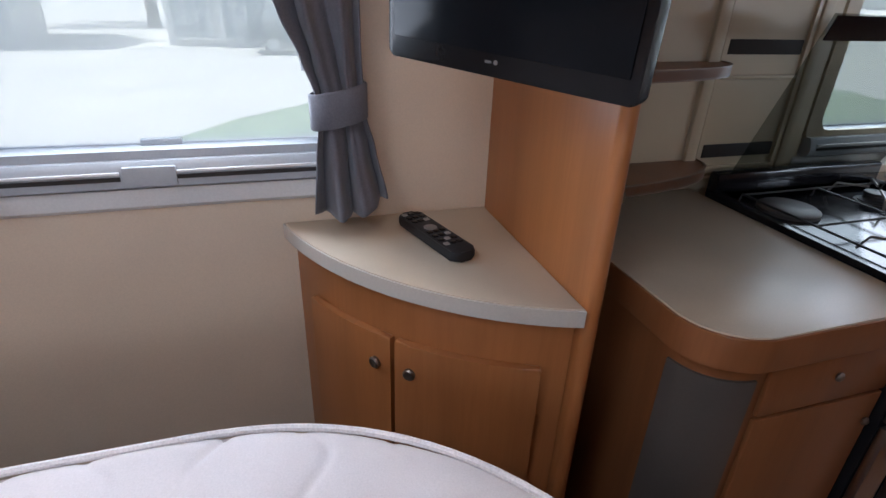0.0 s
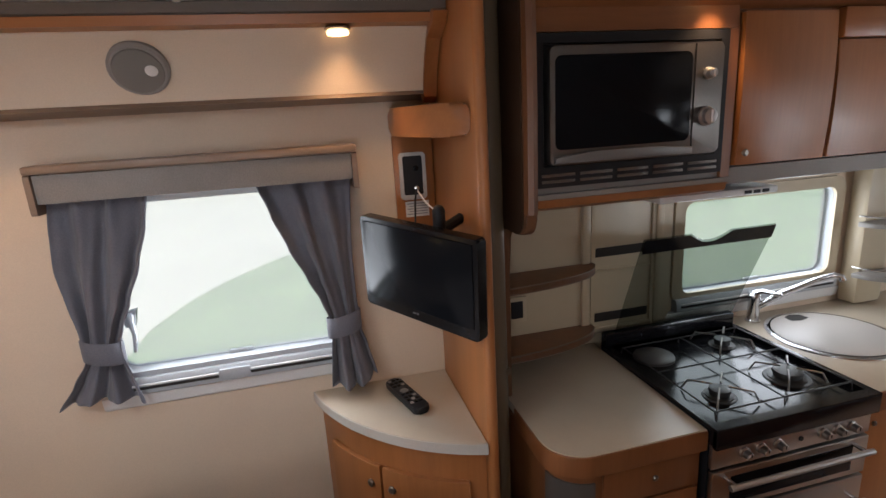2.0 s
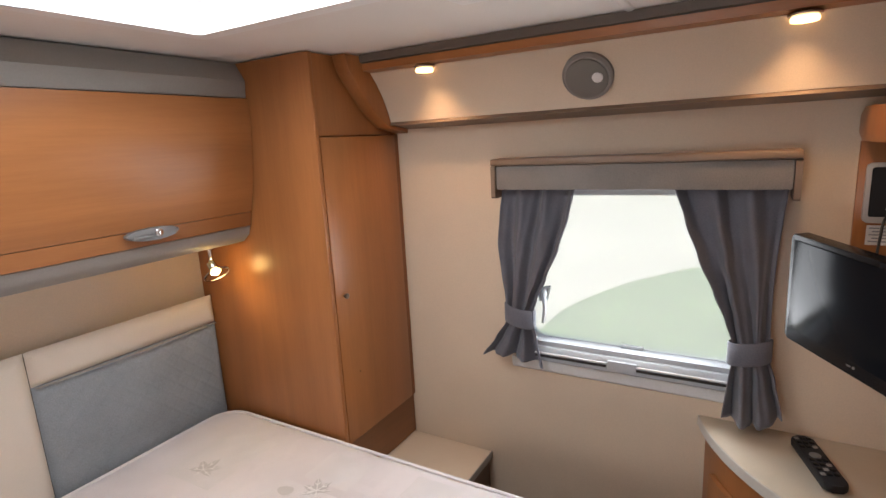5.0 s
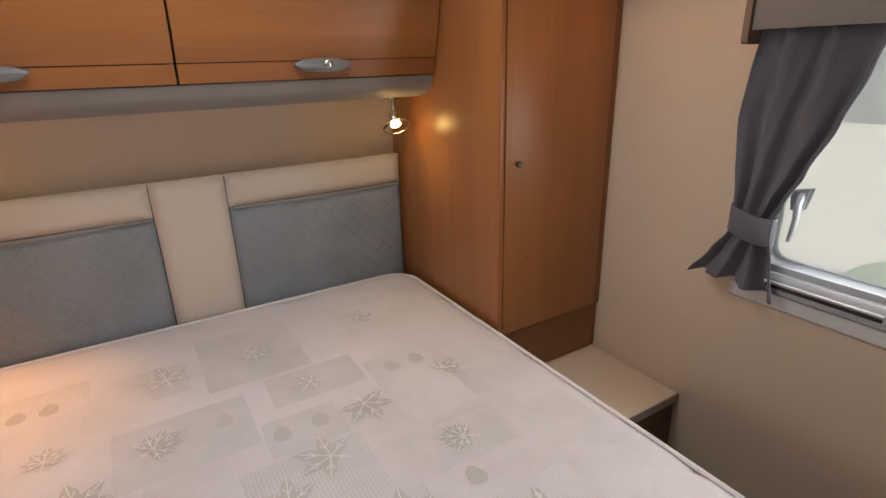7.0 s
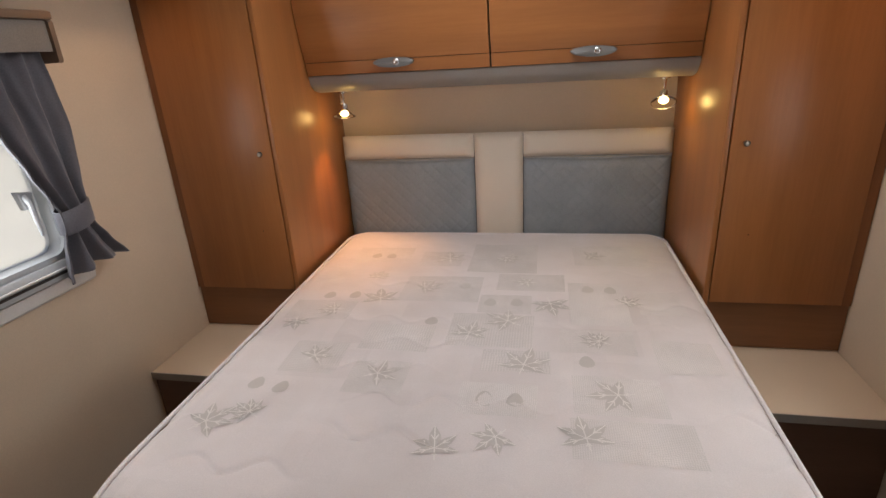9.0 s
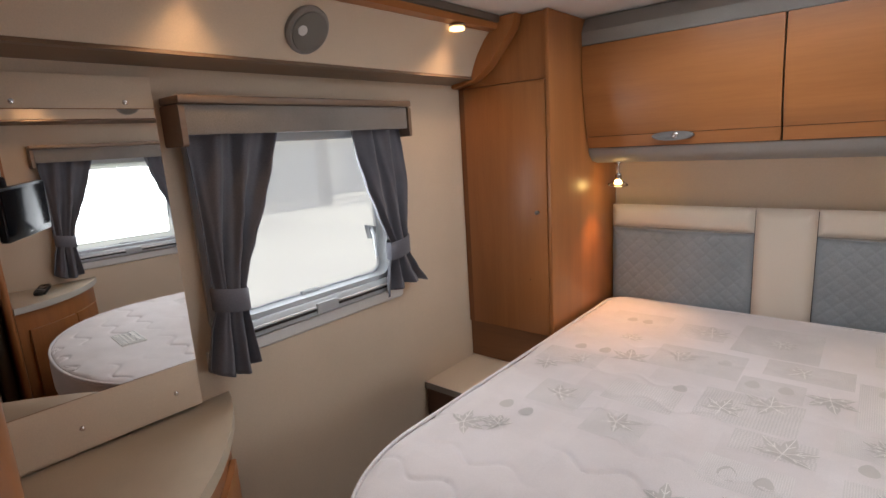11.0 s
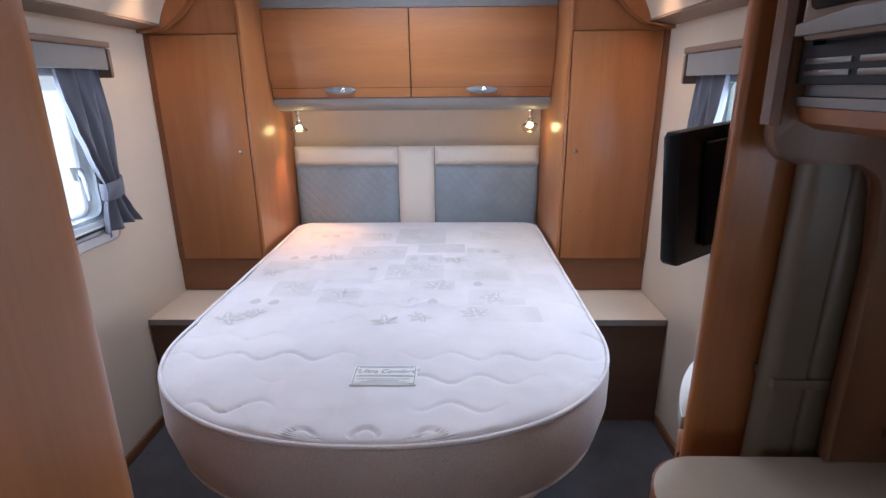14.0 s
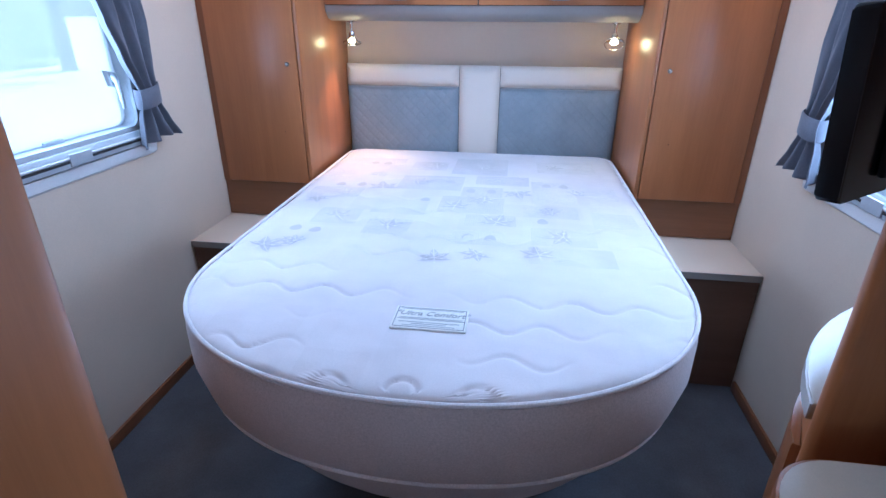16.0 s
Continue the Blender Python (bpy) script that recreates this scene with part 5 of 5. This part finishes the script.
part("underside", extrude([(0.694, 1.425), (0.70, 1.405), (0.725, 1.394), (W - 0.001, 1.394), (W - 0.001, 1.425)], -2.70, -2.149, "y"), wood_mid, oc, "pear-veneered underside")
part("valance", extrude([(0.69, 1.463), (0.696, 1.42), (0.74, 1.41), (W - 0.001, 1.41), (W - 0.001, 1.463)], -3.95, -2.702, "y"), grey_trim, oc, "warm grey valance")
part("cornice", extrude([(0.655, CEIL - 0.004), (0.66, 1.875), (0.68, 1.86), (0.704, 1.85), (0.704, CEIL - 0.004)], -3.95, -2.149, "y"), wood_dark_y, oc, "curved pear cornice")


def bowed_door(y0, y1, z0, z1, parent, mat):
    P = [(0.703, z0), (0.686, z0), (0.681, z0 + (z1 - z0) * 0.25), (0.679, z0 + (z1 - z0) * 0.5), (0.681, z0 + (z1 - z0) * 0.75), (0.686, z1), (0.703, z1)]
    return part("door", extrude(P, y0, y1, "y", 0.003), mat, parent)


for y0, y1, z1, ky in ((-3.0, -2.712, 1.842, -2.735), (-3.31, -3.012, 1.77, -3.285), (-3.62, -3.318, 1.77, -3.345), (-3.94, -3.628, 1.77, -3.915)):
    dr = bowed_door(y0, y1, 1.468, z1, oc, wood)
    part("catch", lathe((0.685, ky, 1.50), (-1, 0, 0), [(0, 0.006), (0.006, 0.006), (0.008, 0.010), (0.013, 0.006)], 14), pewter, dr)
part("upper_rail", box(0.675, 0.704, -3.94, -3.01, 1.774, 1.849, 0.004), wood_y, oc)
ex = thing("cooker_hood", (0.85, -2.72, 1.385), "slim white extractor and light under the cupboards", "extractor")
part("case", box(0.735, 0.95, -2.915, -2.53, 1.374, 1.394, 0.005), white_plastic, ex)
for k in range(3):
    part("switch", box(0.731, 0.736, -2.88 + 0.03 * k, -2.86 + 0.03 * k, 1.379, 1.388), black_plastic, ex)
mw = thing("microwave", (0.85, -2.41, 1.457), "silver and black built-in microwave oven with two dials", "microwave")
part("case", box(0.70, 1.05, -2.665, -2.155, 1.457, 1.80), black_plastic, mw)
part("surround", ring([(-2.668, 1.456), (-2.151, 1.456), (-2.151, 1.802), (-2.668, 1.802)], [(-2.645, 1.505), (-2.172, 1.505), (-2.172, 1.78), (-2.645, 1.78)], 0.684, 0.70, "x"), black_plastic, mw)
for k in range(5):
    for z in (1.470, 1.485):
        part("vent_slot", box(0.6815, 0.6845, -2.652 + 0.1 * k, -2.566 + 0.1 * k, z - 0.0035, z + 0.0035, 0.001), dark_steel, mw)
part("front", extrude(round_rect(-2.635, -2.178, 1.510, 1.772, 0.012), 0.662, 0.70, "x", 0.004), dark_steel, mw, "brushed silver front")
part("door_window", extrude(round_rect(-2.545, -2.19, 1.545, 1.752, 0.015), 0.6585, 0.664, "x", 0.002), screen_mat, mw, "black door glass")
part("door_handle", extrude([(-2.55, 1.515), (-2.185, 1.515), (-2.185, 1.53), (-2.28, 1.538), (-2.45, 1.538), (-2.55, 1.53)], 0.648, 0.661, "x", 0.003), silver, mw)
part("door_gap", box(0.6605, 0.6625, -2.556, -2.553, 1.515, 1.768), rubber_dark, mw)
for z, r in ((1.70, 0.015), (1.60, 0.024)):
    kb = part("dial", lathe((0.662, -2.592, z), (-1, 0, 0), [(0, r), (0.006, r), (0.008, r * 0.8), (0.02, r * 0.75), (0.022, r * 0.6)], 20), satin, mw)
    part("pointer", box(0.638, 0.641, -2.594, -2.590, z - r * 0.6, z + r * 0.6), white_plastic, kb)
downlight(0.655, -2.61, 1.885)
downlight(0.655, -3.32, 1.885)

# gallery rails by the lounge window
ga = thing("gallery_rack", (1.0, -3.78, 0.816), "post with two small railed shelves at the worktop end", "rack")
part("post", box(1.03, W - 0.001, -3.80, -3.66, 0.816, 1.40, 0.02), plastic_cream, ga)
for z in (0.955, 1.155):
    o = arc(1.02, -3.76, 0.13, 0.15, 90, 270, 14)
    part("shelf", extrude(o, z - 0.012, z + 0.006, "z", 0.002), grey_trim, ga)
    part("rail", tube([(x, y, z + 0.03) for x, y in o], 0.004, 8), chrome, ga)

# ---- lounge, closed off plainly ----
fw = thing("window_6", (0, FRONT, 0.85), "wide grey-framed front window", "window", kind="structure")
part("window_frame", ring([(-0.97, 0.83), (0.97, 0.83), (0.97, 1.62), (-0.97, 1.62)], [(-0.92, 0.88), (0.92, 0.88), (0.92, 1.57), (-0.92, 1.57)], FRONT, FRONT + 0.012, "y"), grey_frame, fw)
p6 = part("pane", box(-0.94, 0.94, FRONT - 0.03, FRONT - 0.026, 0.86, 1.59), pane_mat, fw)
p6.visible_shadow = False
for s in (1, -1):
    st = thing("lounge_seat", (s * 0.78, -5.0, 0), "grey upholstered lounge bench along the wall", "bench", "lounge benches")
    part("base", box(s * 0.5, s * (W - 0.003), -5.95, -4.1, 0, 0.3), wood_y, st)
    part("cushion", box(s * 0.46, s * (W - 0.003), -5.95, -4.1, 0.301, 0.44, 0.03), pad_grey, st)

# ---- outside ----
sand = surface("pale_sandy_gravel", (0.74, 0.70, 0.63), 0.95, spread=0.12, coarse=0.5, fine=40, relief=0.15, dist=0.01)
grass = surface("mown_grass", (0.27, 0.36, 0.18), 0.95, spread=0.3, coarse=1.5, fine=60, relief=0.8, dist=0.02)
whole("ground", box(-400, 400, -400, 400, -0.75, -0.70), sand, "pale sandy gravel yard around the caravan", "ground", kind="structure", smooth=0)
lw = [(2.3, -14.0), (14, -16), (14, -8.0), (12.2, -4.6), (10.8, -2.7), (9.65, -1.5), (8.95, -0.82), (7.9, -0.15), (7.1, 0.2), (6.2, 0.44), (5.4, 0.47), (4.7, 0.38), (4.0, 0.15), (3.3, -0.3), (2.3, -1.3)]
whole("lawn", extrude(lw, -0.699, -0.69), grass, "mown green lawn beside the yard", "lawn", kind="structure", smooth=0)
paint = surface("pale_barn_cladding", (0.7, 0.68, 0.65), 0.8, spread=0.1, coarse=0.8, fine=12)
roofm = surface("grey_roof_sheet", (0.2, 0.2, 0.21), 0.7)
dark_glass = surface("grey_barn_glazing", (0.30, 0.33, 0.36), 0.3)


def barn(at, turn, wide, deep, high, bays, label):
    """A low farm building with glazed bays and a pitched roof."""
    hs = thing("farm_building", at, label, "building", "farm buildings")
    m = Matrix.Translation(at) @ Matrix.Rotation(turn, 4, "Z")
    part("wall", placed(box(-wide / 2, wide / 2, 0, deep, 0, high), m), paint, hs)
    rf2 = [(-0.6, high - 0.1), (deep / 2, high + 1.5), (deep + 0.6, high - 0.1), (deep + 0.6, high + 0.08), (deep / 2, high + 1.7), (-0.6, high + 0.08)]
    part("roof", placed(extrude(rf2, -wide / 2 - 0.4, wide / 2 + 0.4, "x"), m), roofm, hs)
    for k in range(bays):
        x0 = -wide / 2 + wide * (k + 0.15) / bays
        x1 = -wide / 2 + wide * (k + 0.85) / bays
        wn2 = part("window", placed(box(x0, x1, -0.06, 0.02, 0.3, high - 0.5), m), dark_glass, hs)
        for k2 in (1, 2):
            xb = x0 + (x1 - x0) * k2 / 3
            part("mullion", placed(box(xb - 0.035, xb + 0.035, -0.10, -0.061, 0.3, high - 0.5), m), white_plastic, wn2)
        part("transom", placed(box(x0, x1, -0.105, -0.061, high * 0.58, high * 0.58 + 0.07), m), white_plastic, wn2)
        part("frame", placed(ring([(x0 - 0.1, 0.2), (x1 + 0.1, 0.2), (x1 + 0.1, high - 0.4), (x0 - 0.1, high - 0.4)], [(x0, 0.3), (x1, 0.3), (x1, high - 0.5), (x0, high - 0.5)], -0.12, -0.061, "y"), m), white_plastic, wn2)
    return hs


barn((20.6, -3.0, -0.7), radians(-92), 9.4, 6, 3.0, 6, "pale farm building with glazed bays across the yard")
barn((19.2, 9.6, -0.7), radians(-78), 8.5, 5, 2.5, 4, "open-fronted pale shed across the yard")
barn((-20, 11.0, -0.7), radians(90), 18, 6, 2.7, 6, "pale farm building with white-framed bays across the yard")

bark = surface("brown_bark", (0.12, 0.085, 0.06), 0.9, spread=0.3)
leafm = surface("autumn_leaves", (0.27, 0.22, 0.06), 0.8, spread=0.45, coarse=1.2, fine=8)


def tree(x, y, h, seed):
    r = random.Random(seed)
    tr_ = thing("tree", (x, y, -0.7), "broadleaf tree with a thin autumn crown", "tree", "trees beyond the yard")
    bm = tube([(x, y, -0.72), (x + 0.1, y, h * 0.3), (x, y + 0.1, h * 0.7), (x + 0.1, y, h)], [0.28, 0.2, 0.11, 0.03], 8)
    ends = []
    for k in range(9):
        a, z = r.uniform(0, 6.3), h * r.uniform(0.28, 0.8)
        L = h * r.uniform(0.2, 0.34)
        e = (x + L * math.cos(a), y + L * math.sin(a), z + L * 0.7)
        tube([(x, y, z), (x + 0.5 * L * math.cos(a), y + 0.5 * L * math.sin(a), z + L * 0.25), e], [0.08, 0.05, 0.015], 6, bm)
        ends.append(e)
    part("trunk", bm, bark, tr_)
    vs, fs = [], []
    for e in ends * 2 + [(x, y, h)]:
        for q in range(130):
            c = Vector(e) + Vector([r.gauss(0, h * 0.085) for _ in range(3)])
            u = Vector([r.uniform(-1, 1) for _ in range(3)]).normalized() * 0.14
            w2 = u.orthogonal().normalized() * 0.09
            k = len(vs)
            vs += [c - u, c + w2, c + u, c - w2]
            fs.append((k, k + 1, k + 2, k + 3))
    me = bpy.data.meshes.new("crown")
    base = ORIGIN[tr_.name]
    me.from_pydata([v - base for v in vs], [], fs)
    me.materials.append(leafm)
    ob = new("crown", me)
    ob.parent = tr_


for i, (x, y, h) in enumerate(((30, -9, 8), (29, 3.5, 9.5), (31, 10, 8), (31, 20, 9), (-17, 5.5, 8), (-16.5, 10.5, 9.5), (-17.5, 17, 8.5), (38, -16, 9))):
    tree(x, y, h, i)


def parked_car(x, y, z):
    """A dark estate car seen side-on across the yard, nose towards -y."""
    car = thing("car", (x, y, z), "dark parked estate car with a pale roof by the building", "car")
    side = [(-2.1, 0.32), (-2.15, 0.62), (-2.0, 0.78), (-1.15, 0.90), (-0.55, 1.42), (1.55, 1.44), (1.95, 0.95), (2.1, 0.85), (2.1, 0.32)]
    part("body", extrude([(y + a, z + b) for a, b in side], x - 0.82, x + 0.82, "x", 0.05), surface("dark_blue_car_paint", (0.03, 0.04, 0.06), 0.25, 0.3), car)
    part("roof_panel", box(x - 0.70, x + 0.70, y - 0.5, y + 1.5, z + 1.445, z + 1.475, 0.012), white_plastic, car, "pale roof")
    for a, b, c, d in ((-0.85, -0.52, 0.35, 0.35), (0.42, 0.42, 1.45, 1.72)):
        part("window", extrude([(y + a, z + 0.96), (y + b, z + 1.36), (y + c, z + 1.36), (y + d, z + 0.96)], x - 0.835, x - 0.815, "x", 0.006), dark_glass, car)
    for k in (-1.35, 1.35):
        for sx in (-1, 1):
            wh = part("wheel", lathe((x + sx * 0.66, y + k, z + 0.32), (sx, 0, 0), [(0, 0.29), (0.02, 0.32), (0.16, 0.32), (0.19, 0.29), (0.195, 0.2)], 24), rubber_dark, car)
            part("rim", lathe((x + sx * 0.84, y + k, z + 0.32), (sx, 0, 0), [(0, 0.19), (0.02, 0.18), (0.03, 0.06)], 18), pale_silver, wh)


parked_car(18.8, -3.0, -0.7)
